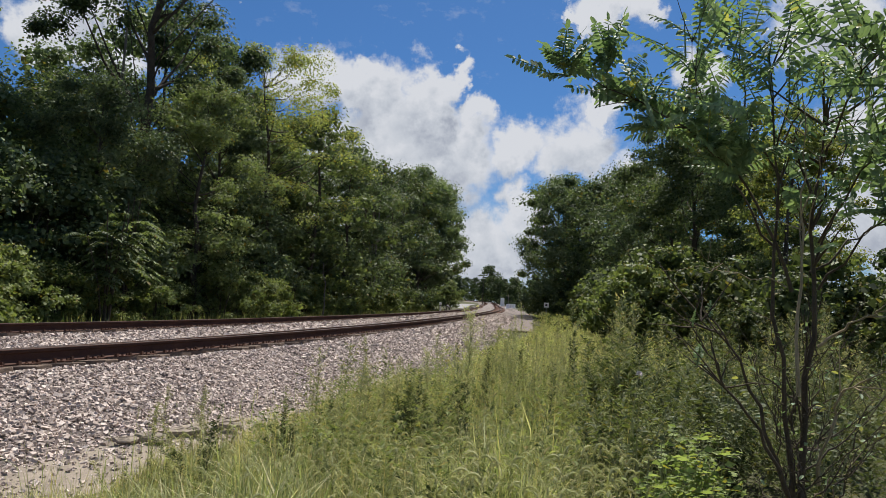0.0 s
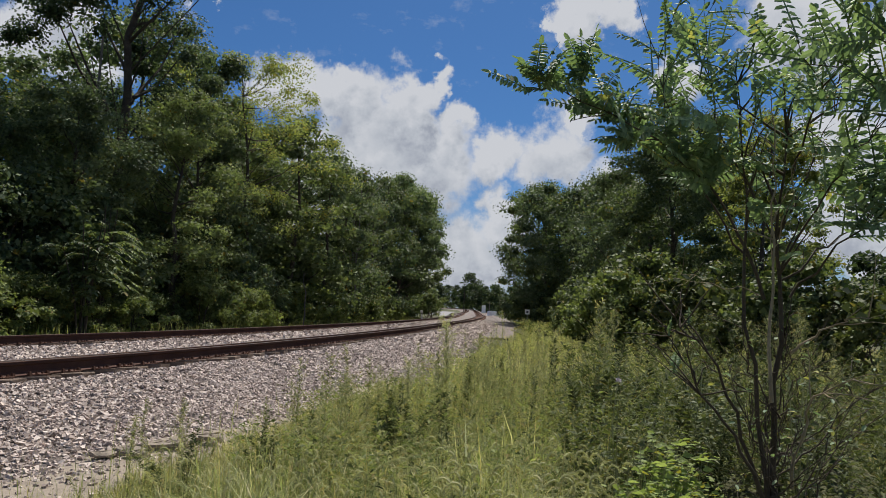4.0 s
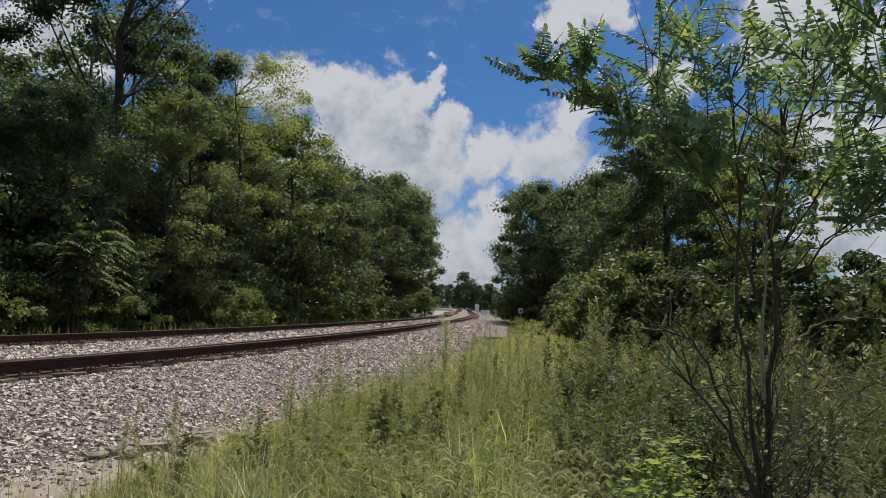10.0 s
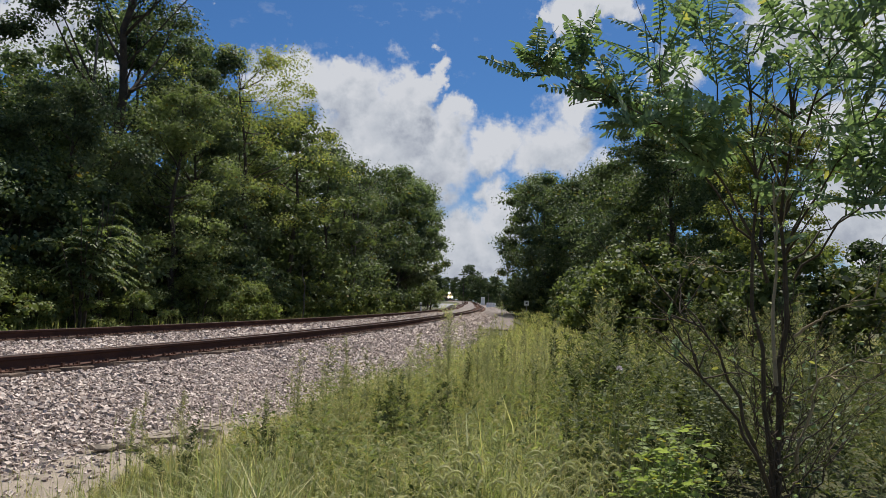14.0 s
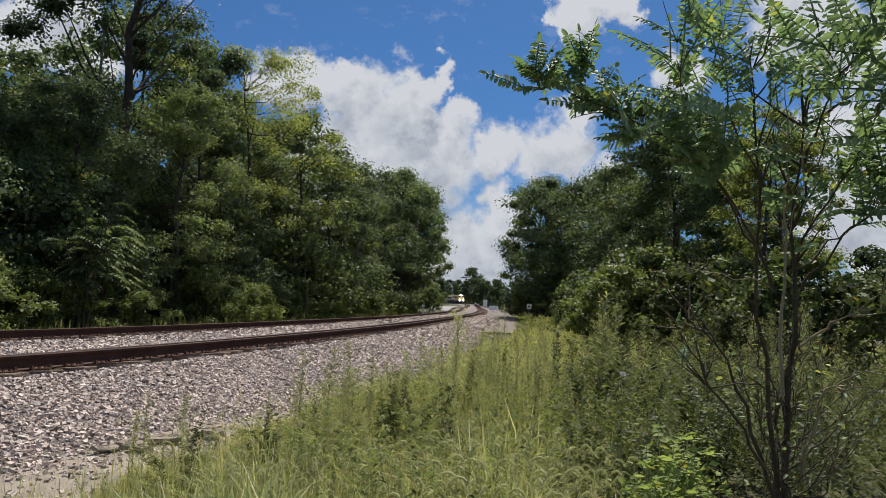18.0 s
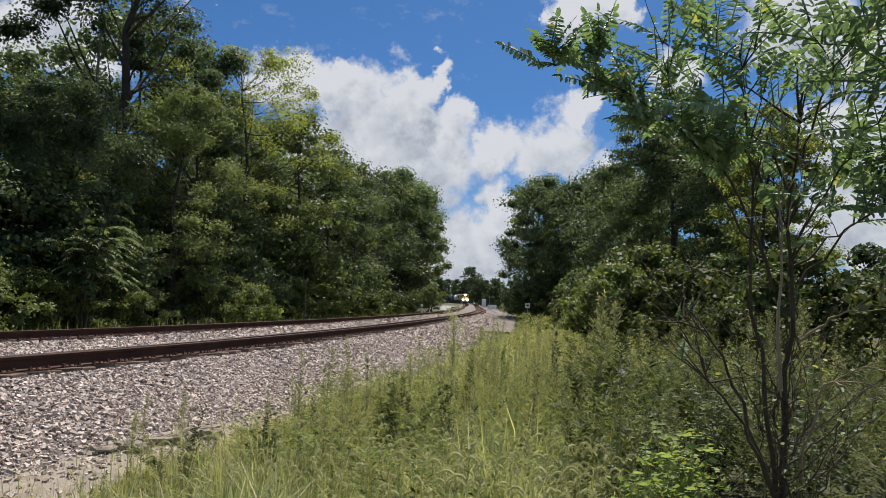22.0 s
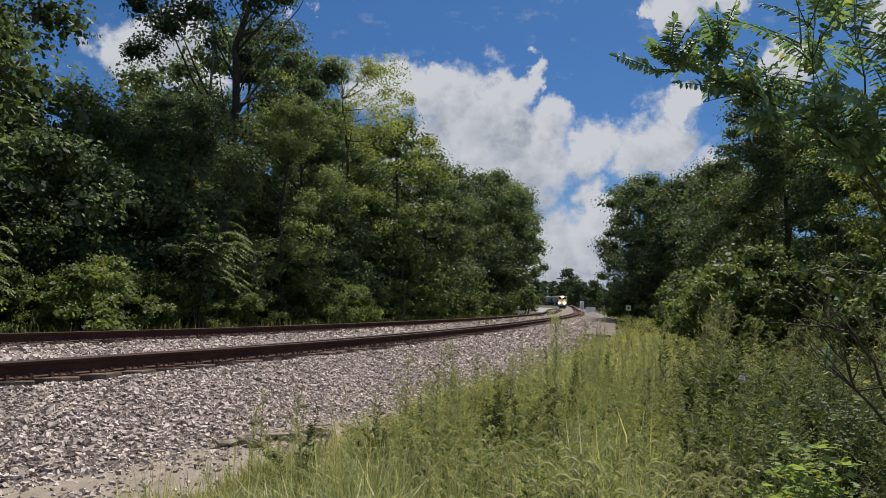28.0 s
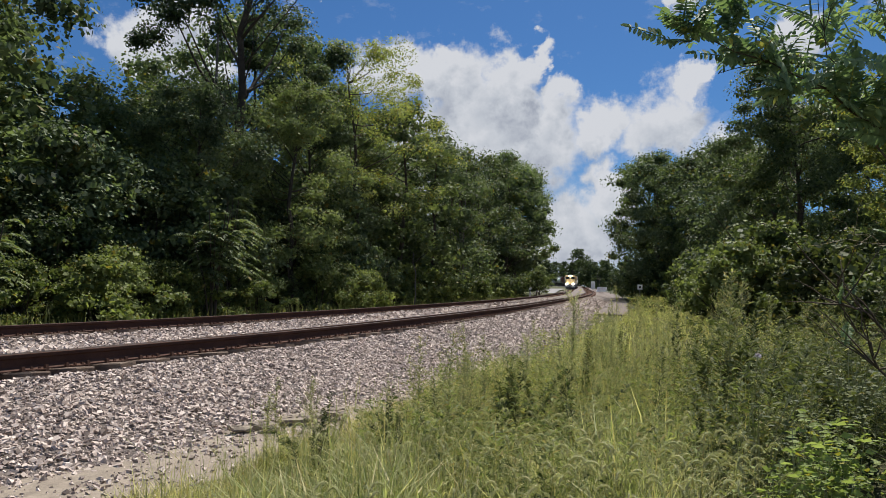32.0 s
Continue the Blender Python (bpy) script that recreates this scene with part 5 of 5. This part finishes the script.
def bough(pts, r, fronds, start=0.3, seed=0, twigs=5, name="bough", mat=None, reach=0.22, sway=1.0, frond=0.19, leaflet=0.036, bits=0):
    """A limb of the sapling, turning about its foot, with twigs and feather leaves."""
    rng = np.random.default_rng(seed)
    c = curve(pts)
    c[1:] += np.cumsum(rng.normal(size=(len(c) - 1, 3)), 0) * 0.006 + rng.normal(size=(len(c) - 1, 3)) * 0.007
    foot = c[0].copy()
    c = c - foot
    wood, leaf = Soup(), Soup()
    r = r * 0.52
    tube(wood, c, r * (1 - 0.84 * np.linspace(0, 1, len(c)) ** 0.75), 6)
    lines = [c]
    for _ in range(twigs):
        k = rng.integers(int(len(c) * start), len(c) - 1)
        d = unit(unit(c[min(k + 1, len(c) - 1)] - c[k]) * 0.6 + rng.normal(size=3) * 0.55 + [0, 0, 0.25])
        L = reach * (0.5 + 0.8 * rng.random())
        tw = np.array([c[k] + d * L * q + rng.normal(size=3) * 0.008 * q for q in np.linspace(0, 1, 5)])
        lines.append(tw)
    for j in range(int(fronds * 1.2)):
        ln = lines[rng.integers(len(lines))] if rng.random() < 0.8 else c
        u = (start if ln is c else 0.25) + (1 - (start if ln is c else 0.25)) * rng.random()
        at = np.array([np.interp(u, np.linspace(0, 1, len(ln)), ln[:, i]) for i in range(3)])
        al = unit(ln[-1] - ln[0])
        aim = unit(al * 0.5 + rng.normal(size=3) * 0.6 + [0, 0, 0.42])
        aim[2] = abs(aim[2])
        pinnate(leaf, rng, at, aim, unit(np.array([0, -0.35, 0.8]) + rng.normal(size=3) * 0.55), frond * (0.65 + 0.6 * rng.random()), 7 + rng.integers(4), leaflet, 0.05 + 0.22 * rng.random(), leaf)
    for j in range(bits):       # single leaflets left on the twigs
        ln = lines[rng.integers(len(lines))]
        u = 0.4 + 0.6 * rng.random()
        at = np.array([[np.interp(u, np.linspace(0, 1, len(ln)), ln[:, i]) for i in range(3)]])
        aim = unit(rng.normal(size=(1, 3)) * [1, 1, 0.5])
        ovals(leaf, at, aim, unit(np.cross(aim, rng.normal(size=(1, 3)) * 0.5 + [0, 0, 1])), 0.026, 0.012, 0.15)
    ob = part(name, wood.mesh(name), mat or M_BARK_L, sapling, smooth=True)
    ob.matrix_basis = Matrix.Translation(foot)
    for tw in lines[1:]:
        s = Soup()
        tube(s, tw, np.linspace(r * 0.4, r * 0.1, 5), 4)
        part("twig", s.mesh("twig"), mat or M_BARK_L, ob, smooth=True)
    if leaf.n:
        tagged(part("leaves", leaf.mesh("leaves"), M_LOCUST, ob), kind="stuff")
    BOUGHS.append((ob, foot, sway, seed))
    return ob


bough([(0.0, 0.0, -0.85), (0.0, 0.0, 0.22), (0.01, -0.01, 0.56), (0.03, -0.02, 0.83), (0.04, -0.02, 1.1), (0.04, -0.05, 1.33), (0.04, -0.08, 1.6)], 0.030, 16, 0.60, 1, 12, "trunk", sway=0.12)
bough([(-0.02, 0.0, 0.10), (-0.06, -0.03, 0.67), (-0.1, -0.07, 0.97), (-0.1, -0.07, 1.26), (-0.09, -0.07, 1.51), (-0.12, -0.06, 1.75)], 0.018, 20, 0.45, 2, 12, sway=0.4)
bough([(-0.02, 0.0, 0.18), (-0.15, -0.04, 0.45), (-0.29, -0.1, 0.6), (-0.39, -0.12, 0.73), (-0.47, -0.14, 0.81)], 0.015, 2, 0.5, 3, 9, sway=0.4, frond=0.08, leaflet=0.02)
bough([(-0.02, 0.01, 0.2), (-0.16, 0.01, 0.57), (-0.28, 0.0, 0.76), (-0.38, 0.04, 0.9)], 0.017, 2, 0.5, 4, 9, sway=0.4, frond=0.08, leaflet=0.02)
bough([(0.04, -0.03, 0.3), (0.04, -0.13, 0.56), (0.05, -0.25, 0.68), (0.07, -0.5, 0.76)], 0.013, 0, 0.4, 5, 4, "bare_branch", M_TWIG, sway=0.5)
bough([(0.04, -0.02, 0.75), (0.08, -0.16, 0.85), (0.13, -0.42, 0.89)], 0.012, 0, 0.6, 6, 3, "bare_branch", M_TWIG, sway=0.5)
bough([(-0.04, 0.0, 0.93), (-0.10, -0.02, 1.12), (-0.15, -0.03, 1.24), (-0.29, -0.07, 1.37), (-0.50, -0.12, 1.505), (-0.68, -0.17, 1.60), (-0.88, -0.23, 1.635)], 0.013, 92, 0.40, 7, 14, reach=0.13, frond=0.14)
bough([(-0.08, 0.03, 1.08), (-0.25, -0.01, 1.32), (-0.4, -0.06, 1.56), (-0.46, -0.09, 1.76)], 0.009, 24, 0.35, 8, 7, reach=0.25)
bough([(0.04, -0.05, 1.37), (-0.03, -0.32, 1.53), (-0.1, -0.63, 1.56), (-0.13, -0.84, 1.55)], 0.009, 40, 0.25, 9, 8, reach=0.25)
bough([(0.04, -0.02, 1.1), (0.04, -0.25, 1.29), (0.03, -0.47, 1.4), (0.0, -0.7, 1.45)], 0.009, 40, 0.25, 10, 8, reach=0.25)
bough([(0.04, -0.02, 0.94), (0.13, -0.18, 1.12), (0.19, -0.34, 1.22), (0.21, -0.48, 1.28)], 0.009, 36, 0.3, 11, 8, reach=0.28)
bough([(-0.1, -0.07, 1.26), (-0.21, -0.02, 1.52), (-0.24, -0.01, 1.75), (-0.29, 0.01, 1.91)], 0.009, 26, 0.3, 12, 8, reach=0.25)
bough([(0.02, 0.0, 1.2), (0.14, 0.05, 1.45), (0.22, 0.02, 1.7), (0.26, -0.05, 1.95)], 0.009, 26, 0.25, 13, 8, reach=0.25)
bough([(0.03, 0.02, 1.0), (0.25, 0.05, 1.15), (0.45, 0.0, 1.25), (0.6, -0.1, 1.3)], 0.009, 14, 0.35, 14, 7, reach=0.25)
bough([(-0.1, -0.18, 0.60), (-0.09, -0.18, 1.15), (-0.1, -0.18, 1.48)], 0.013, 0, 0.4, 15, 6, "bare_branch", M_TWIG, sway=0.3)
bough([(-0.09, -0.07, 0.94), (-0.26, -0.11, 0.99), (-0.43, -0.16, 1.06)], 0.005, 0, 0.4, 16, 3, "bare_branch", M_TWIG, sway=0.5)
bough([(-0.05, -0.09, 1.10), (-0.03, -0.21, 1.36), (-0.01, -0.34, 1.47)], 0.005, 0, 0.4, 17, 3, "bare_branch", M_TWIG, sway=0.5)
rng_ = np.random.default_rng(77)
for k_ in range(28):        # thin bare shoots that fan out from the fork
    a_ = rng_.uniform(-1.0, 0.9)
    L_ = rng_.uniform(0.35, 0.75)
    f_ = np.array([rng_.normal() * 0.02, rng_.normal() * 0.02, rng_.uniform(0.05, 0.55)])
    e_ = f_ + np.array([math.sin(a_) * L_, rng_.normal() * 0.12, math.cos(a_) * L_])
    bough([f_, f_ * 0.6 + e_ * 0.4 + rng_.normal(size=3) * 0.03, e_], 0.0075, 0, 0.35, 20 + k_, 7, "bare_branch", M_BARK_L, reach=0.16, sway=0.4, bits=4)


# ---- lineside things ----
M_WHITE = plain("white_paint", (0.88, 0.88, 0.86), 0.55, 0, 0.08, 5)
M_BLACK = plain("black_paint", (0.03, 0.03, 0.032), 0.5)
M_STEEL = plain("galvanised_steel", (0.42, 0.43, 0.44), 0.45, 0.6)
M_CONC = plain("concrete_white", (0.80, 0.79, 0.76), 0.8, 0, 0.15, 3)
M_POLE = plain("weathered_pole", (0.22, 0.19, 0.16), 0.9)


def make_post():
    t = tagged(new("marker_post"), "short white lineside marker post beside the far track", "post")
    part("post", block(-0.10, 0.10, -0.10, 0.10, -0.6, 0.62, 0.02), M_WHITE, t)
    part("band", block(-0.105, 0.105, -0.105, 0.105, 0.62, 0.74, 0.01), M_BLACK, t, "black band")
    part("cap", block(-0.15, 0.15, -0.12, 0.12, 0.74, 1.05, 0.04), M_WHITE, t)
    return t


post = make_post()
post.matrix_basis = pose(-2.45, 82, -0.25, 0, -2, 0)


def make_sign():
    t = tagged(new("trackside_sign"), "small square white sign with black mark on a post", "sign")
    part("post", rod((0, 0, -0.2), (0, 0, 1.75), 0.035, 0.03), M_STEEL, t)
    part("panel", block(-0.24, 0.24, -0.045, -0.03, 1.42, 1.92, 0.004), M_WHITE, t)
    part("mark", block(-0.10, 0.10, -0.052, -0.049, 1.58, 1.76), M_BLACK, t, "black bar mark")
    return t


sign = make_sign()
sign.matrix_basis = pose(8.62, 70, -0.62, 0, 0, 0)


def make_cabinet():
    t = tagged(new("signal_cabinet"), "white lineside signal cabinet with pitched lid", "cabinet")
    part("body", block(-0.7, 0.7, -0.6, 0.6, 0, 2.3, 0.04), M_WHITE, t)
    part("lid", block(-0.8, 0.8, -0.7, 0.7, 2.3, 2.42, 0.05), M_STEEL, t)
    part("door", block(-0.6, 0.6, -0.63, -0.604, 0.15, 2.15, 0.01), M_WHITE, t)
    part("base", block(-0.85, 0.85, -0.75, 0.75, -0.6, 0.0, 0.03), M_CONC, t)
    return t


cab = make_cabinet()
cab.matrix_basis = pose(15.6, 262, 1.1)


def make_barrier():
    bm = bmesh.new()
    prof = [(-0.4, 0), (-0.4, 0.1), (-0.2, 0.4), (-0.12, 1.2), (0.12, 1.2), (0.2, 0.4), (0.4, 0.1), (0.4, 0)]
    for y in (-1.4, 1.4):
        [bm.verts.new((x, y, z)) for x, z in prof]
    bm.verts.ensure_lookup_table()
    n = len(prof)
    for k in range(n):
        bm.faces.new([bm.verts[k], bm.verts[(k + 1) % n], bm.verts[n + (k + 1) % n], bm.verts[n + k]])
    bm.faces.new([bm.verts[k] for k in range(n)])
    bm.faces.new([bm.verts[n + k] for k in reversed(range(n))])
    return tagged(part("concrete_barrier", bm, M_CONC), "pale concrete barrier block beside the service road", "barrier", group="concrete barriers")


b0 = make_barrier()
b0.matrix_basis = pose(12.6, 186, 0.0, 0, 0, 12)
copy_thing(b0, pose(13.4, 192, 0.05, 0, 0, 24))
copy_thing(b0, pose(14.4, 196, 0.05, 0, 0, 35))


def make_mast(h, label, arms):
    t = tagged(new("utility_pole"), label, "pole")
    part("pole", rod((0, 0, -0.4), (0, 0, h), 0.11, 0.08), M_POLE, t)
    for k in range(arms):
        part("crossarm", block(-0.7, 0.7, -0.05, 0.05, h - 0.5 - 0.6 * k, h - 0.38 - 0.6 * k, 0.01), M_POLE, t)
    return t


make_mast(5.2, "short wooden utility pole beside the service road", 0).matrix_basis = pose(14.4, 160, -0.7)
make_mast(4.2, "short wooden post with crossarm beside the crossing", 1).matrix_basis = pose(14.6, 215, 0.0)


def make_gate():
    t = tagged(new("metal_fence"), "low grey metal fence beside the service road", "fence")
    for k in range(5):
        part("post", rod((k * 1.1, 0, -0.3), (k * 1.1, 0, 1.25), 0.045), M_STEEL, t)
    for z in (0.35, 0.75, 1.15):
        part("rail", rod((0, 0, z), (4.4, 0, z), 0.03), M_STEEL, t)
    return t


make_gate().matrix_basis = pose(13.0, 118, -0.65, 0, 0, 55)


def make_pine():
    """A far pine: bare trunk with a few flat, ragged tiers of needles near the top."""
    rng = np.random.default_rng(33)
    t = tagged(new("pine_tree"), "tall dark pine with ragged flat tiers above the far woods", "tree")
    part("trunk", rod((0, 0, -1.5), (0.2, 0, 12.2), 0.16, 0.07), M_BARK, t)
    s = Soup()
    for z, r, x in ((8.2, 0.7, 0.4), (9.4, 1.0, -0.5), (10.3, 0.8, 0.6), (11.1, 1.3, -0.2), (11.9, 1.0, 0.4), (12.5, 0.5, 0.2)):
        c = np.array([[x + rng.normal() * r * 0.7, rng.normal() * 0.3, z + rng.normal() * 0.12] for _ in range(6)])
        scatter_leaves(s, rng, c, r * 0.5, 40, 0.30, 0.35, 0.4, 8, 0.4)
    part("crown", s.mesh("crown"), M_LEAF_F, t)
    return t


make_pine().matrix_basis = pose(8.1, 266, 0.8)


def make_wire():
    t = tagged(new("overhead_wire"), "thin overhead power line crossing far off", "cable")
    s = Soup()
    k = np.linspace(0, 1, 15)
    p = np.stack([20 + 70 * k, 72 + 10 * k, 9.4 - 1.6 * np.sin(k * np.pi) + 1.0 * k], -1)
    tube(s, p, np.full(15, 0.02), 4)
    part("wire", s.mesh("wire"), M_BLACK, t)
    part("pole", rod((20, 72, -1.5), (20, 72, 9.6), 0.15, 0.11), M_POLE, t)
    part("pole", rod((90, 82, -1.5), (90, 82, 10.6), 0.15, 0.11), M_POLE, t)


make_wire()

# ---- train ----
M_YEL = plain("loco_yellow", (0.60, 0.43, 0.20), 0.45, 0, 0.2, 2)
M_LGREY = plain("loco_grey", (0.24, 0.25, 0.26), 0.5, 0, 0.2, 2)
M_DARK = plain("underframe", (0.05, 0.045, 0.042), 0.7)
M_HOP = plain("hopper_grey", (0.46, 0.46, 0.45), 0.6, 0, 0.2, 1.5)
M_TANK = plain("tank_black", (0.035, 0.035, 0.038), 0.4, 0, 0.3, 1.5)
M_TANKW = plain("tank_white", (0.70, 0.70, 0.68), 0.45, 0, 0.15, 1.5)
M_BROWN = plain("boxcar_brown", (0.19, 0.075, 0.05), 0.6, 0, 0.25, 1.5)
m_, n_ = material("windscreen")
M_GLASS = finish(m_, n_, (0.02, 0.025, 0.03), 0.08, 0.0, spec=0.8)


def lamp_material(name, color, power):
    m, n = material(name)
    e = n.add("ShaderNodeEmission", Strength=power)
    e.inputs["Color"].default_value = (*color, 1)
    o = n.add("ShaderNodeOutputMaterial")
    n.put(e.outputs[0], o)
    return m


M_LAMP = lamp_material("headlight", (1.0, 0.95, 0.82), 40.0)


def disc(x, y, z, r, depth=0.05, sides=14):
    return rod((x, y - depth, z), (x, y + depth, z), r, r, sides)


def trucks(t, ys, wheel=0.5):
    for y0 in ys:
        tr = part("truck", block(-1.15, 1.15, y0 - 1.5, y0 + 1.5, 0.45, 0.95, 0.08), M_DARK, t)
        for dy in (-0.95, 0.95):
            for x in (-0.76, 0.76):
                part("wheel", rod((x - 0.065, y0 + dy, wheel), (x + 0.065, y0 + dy, wheel), wheel, wheel, 16), M_DARK, tr)


def make_loco():
    """A wide-nosed freight engine; its front looks towards -y."""
    t = tagged(new("locomotive"), "yellow freight locomotive with lit headlights coming round the bend", "locomotive", group="freight train")
    part("underframe", block(-1.5, 1.5, -10.6, 10.6, 1.1, 1.55, 0.05), M_DARK, t)
    part("fuel_tank", block(-1.3, 1.3, -2.6, 2.6, 0.35, 1.15, 0.15), M_DARK, t)
    bm = block(-1.12, 1.12, -10.3, -8.3, 1.55, 3.05, 0.16)
    part("nose", bm, M_YEL, t)
    cabp = part("cab", block(-1.55, 1.55, -8.3, -5.4, 1.55, 4.45, 0.14), M_YEL, t)
    for x in (-0.78, 0.78):
        part("windscreen", block(x - 0.6, x + 0.6, -8.34, -8.31, 3.25, 3.95, 0.02), M_GLASS, cabp)
    for x in (-1.56, 1.56):
        part("side_window", block(x - 0.02, x + 0.02, -7.5, -6.2, 3.2, 3.95, 0.008), M_GLASS, cabp)
    part("headlight_box", block(-0.42, 0.42, -8.45, -8.31, 4.02, 4.36, 0.03), M_YEL, cabp)
    for x in (-0.2, 0.2):
        part("headlight", disc(x, -8.48, 4.19, 0.2), M_LAMP, cabp, "lit headlight")
    part("pilot", block(-1.45, 1.45, -10.75, -10.3, 0.25, 1.5, 0.06), M_LGREY, t)
    part("plow", block(-1.35, 1.35, -11.0, -10.7, 0.12, 0.62, 0.05), M_DARK, t)
    part("coupler", block(-0.2, 0.2, -11.4, -10.7, 0.75, 1.05, 0.05), M_DARK, t)
    for x in (-1.05, 1.05):
        part("ditch_light", disc(x, -10.85, 1.72, 0.26), M_LAMP, t, "lit ditch light")
    hood = part("hood", block(-0.95, 0.95, -5.4, 10.2, 1.55, 4.3, 0.12), M_YEL, t)
    part("roof_stripe", block(-0.97, 0.97, -5.35, 10.15, 4.02, 4.32, 0.05), M_LGREY, hood)
    for k in range(8):
        part("grille", block(-0.975, 0.975, 4.0 + k * 0.72, 4.5 + k * 0.72, 2.6, 3.7, 0.01), M_DARK, hood)
    part("radiator_wing", block(-1.5, 1.5, 6.2, 9.8, 3.6, 4.55, 0.12), M_YEL, t)
    part("exhaust", block(-0.3, 0.3, 0.4, 1.5, 4.3, 4.6, 0.04), M_DARK, t)
    for x in (-1.45, 1.45):
        part("handrail", rod((x, -5.3, 2.6), (x, 10.4, 2.6), 0.025, None, 5), M_WHITE, t)
        part("handrail", rod((x, -10.5, 2.5), (x, -8.4, 2.6), 0.025, None, 5), M_WHITE, t)
        for k in range(11):
            y = -5.3 + k * 1.55
            part("stanchion", rod((x, y, 1.5), (x, y, 2.6), 0.02, None, 5), M_WHITE, t)
    trucks(t, (-7.3, 7.3), 0.52)
    return t


def make_hopper(mat, label):
    t = tagged(new("hopper_car"), label, "freight car", group="freight train")
    bm = block(-1.55, 1.55, -7.6, 7.6, 1.5, 4.5, 0.2)
    for v in bm.verts:
        if v.co.z < 2.0:
            v.co.y *= 0.72
            v.co.x *= 0.8
    body = part("body", bm, mat, t)
    for x in (-1.58, 1.58):
        for k in range(11):
            y = -7 + k * 1.4
            part("rib", block(x - 0.05, x + 0.05, y - 0.05, y + 0.05, 2.1, 4.4), mat, body)
    part("walkway", block(-0.5, 0.5, -7.5, 7.5, 4.5, 4.62, 0.02), M_STEEL, t)
    part("sill", block(-1.3, 1.3, -8.0, 8.0, 1.0, 1.3, 0.05), M_DARK, t)
    for y in (-4, 0, 4):
        part("chute", block(-0.8, 0.8, y - 0.8, y + 0.8, 0.4, 1.5, 0.2), mat, t)
    trucks(t, (-5.9, 5.9), 0.46)
    return t


def make_tank(mat, label):
    t = tagged(new("tank_car"), label, "freight car", group="freight train")
    s = Soup()
    tube(s, [(0, -7.6, 2.75), (0, -7.45, 2.75), (0, -7.0, 2.75), (0, 7.0, 2.75), (0, 7.45, 2.75), (0, 7.6, 2.75)], [0.2, 0.9, 1.5, 1.5, 0.9, 0.2], 20)
    part("tank", s.mesh("tank"), mat, t, smooth=True)
    part("dome", rod((0, 0, 4.1), (0, 0, 4.75), 0.6, 0.55, 14), mat, t)
    part("platform", block(-1.0, 1.0, -1.6, 1.6, 4.25, 4.3, 0.02), M_STEEL, t)
    part("sill", block(-1.4, 1.4, -8.0, 8.0, 1.0, 1.28, 0.05), M_DARK, t)
    for x in (-1.45, 1.45):
        part("handrail", rod((x, -7.2, 2.9), (x, 7.2, 2.9), 0.03, None, 5), M_STEEL, t)
    trucks(t, (-5.9, 5.9), 0.46)
    return t


TRAIN = [(make_loco(), 0.0), ]
lead = TRAIN[0][0]
TRAIN.append((copy_thing(lead, pose(0, 0, 0)), 22.6))
TRAIN[1][0]["label"] = "second yellow freight locomotive coupled behind the first"
for o in list(TRAIN[1][0].children_recursive):
    if "light" in o.name and "box" not in o.name:
        o.data = o.data.copy()
        o.data.materials[0] = M_STEEL
        o["label"] = "unlit lamp"
gap_ = 42.0
hop_a, hop_b = make_hopper(M_HOP, "pale grey covered hopper car in the train"), make_hopper(M_BROWN, "brown hopper car in the train")
tank_a, tank_b = make_tank(M_TANKW, "white tank car in the train"), make_tank(M_TANK, "black tank car in the train")
used_ = set()
for kind in (tank_a, tank_b, tank_b, hop_a, tank_b, hop_a, hop_b, tank_a, hop_a, hop_b):
    car = kind if kind.name not in used_ else copy_thing(kind, pose(0, 0, 0))
    used_.add(kind.name)
    TRAIN.append((car, gap_))
    gap_ += 17.4

# arc length along the middle of the far track
TY = np.arange(0, 690, 0.5)
TX = (far_x(TY) + inner(far_x)(TY)) / 2
TS = np.concatenate([[0], np.cumsum(np.hypot(np.diff(TX), np.diff(TY)))])


def on_track(s):
    """Pose on the far track at an arc length, front towards the camera."""
    def at(q):
        y = float(np.interp(q, TS, TY))
        return Vector((float(np.interp(y, TY, TX)), y, float(rise(y)) - CANT / 2))
    a, b = at(s - 6.0), at(s + 6.0)
    d = b - a
    m = (a + b) / 2
    return pose(m.x, m.y, m.z, 0, 0, math.degrees(math.atan2(-d.x, d.y)))


FRONT_AT_END, SPEED = 222.0, 10.0


def motions():
    s_end = float(np.interp(FRONT_AT_END, TY, TS))
    for ob, back in TRAIN:
        mid = 11.0 if "locomotive" in ob.name else 8.5
        rows = []
        for t in range(0, 33, 2):
            rows.append((t, on_track(min(s_end + SPEED * (32 - t) + back + mid, TS[-1] - 10))))
        walk(ob, rows)
    # the breeze in the sapling
    for ob, foot, sway, seed in BOUGHS:
        rows = []
        for k in range(65):
            t = k * 0.5
            a = sway * (1.3 * math.sin(2.1 * t + seed * 1.7) + 0.9 * math.sin(3.7 * t + seed * 2.9) + 0.8 * math.sin(0.63 * t + seed))
            b = sway * (0.9 * math.sin(1.7 * t + seed * 2.3) + 0.7 * math.sin(4.1 * t + seed))
            rows.append((t, Matrix.Translation(foot) @ pose(0, 0, 0, b, a, 0.4 * b)))
        walk(ob, rows)
    # and in the tall weeds
    for j, ob in enumerate(TALL):
        base = ob.matrix_basis.copy()
        loc, rot, _ = base.decompose()
        rows = []
        for k in range(33):
            a = 1.6 * math.sin(2.6 * k + j) + 1.0 * math.sin(1.1 * k + 2 * j)
            rows.append((k, Matrix.Translation(loc) @ pose(0, 0, 0, 0.5 * a, a, 0) @ rot.to_matrix().to_4x4()))
        walk(ob, rows)


for proto in PROTOS:
    gone(proto)
motions()
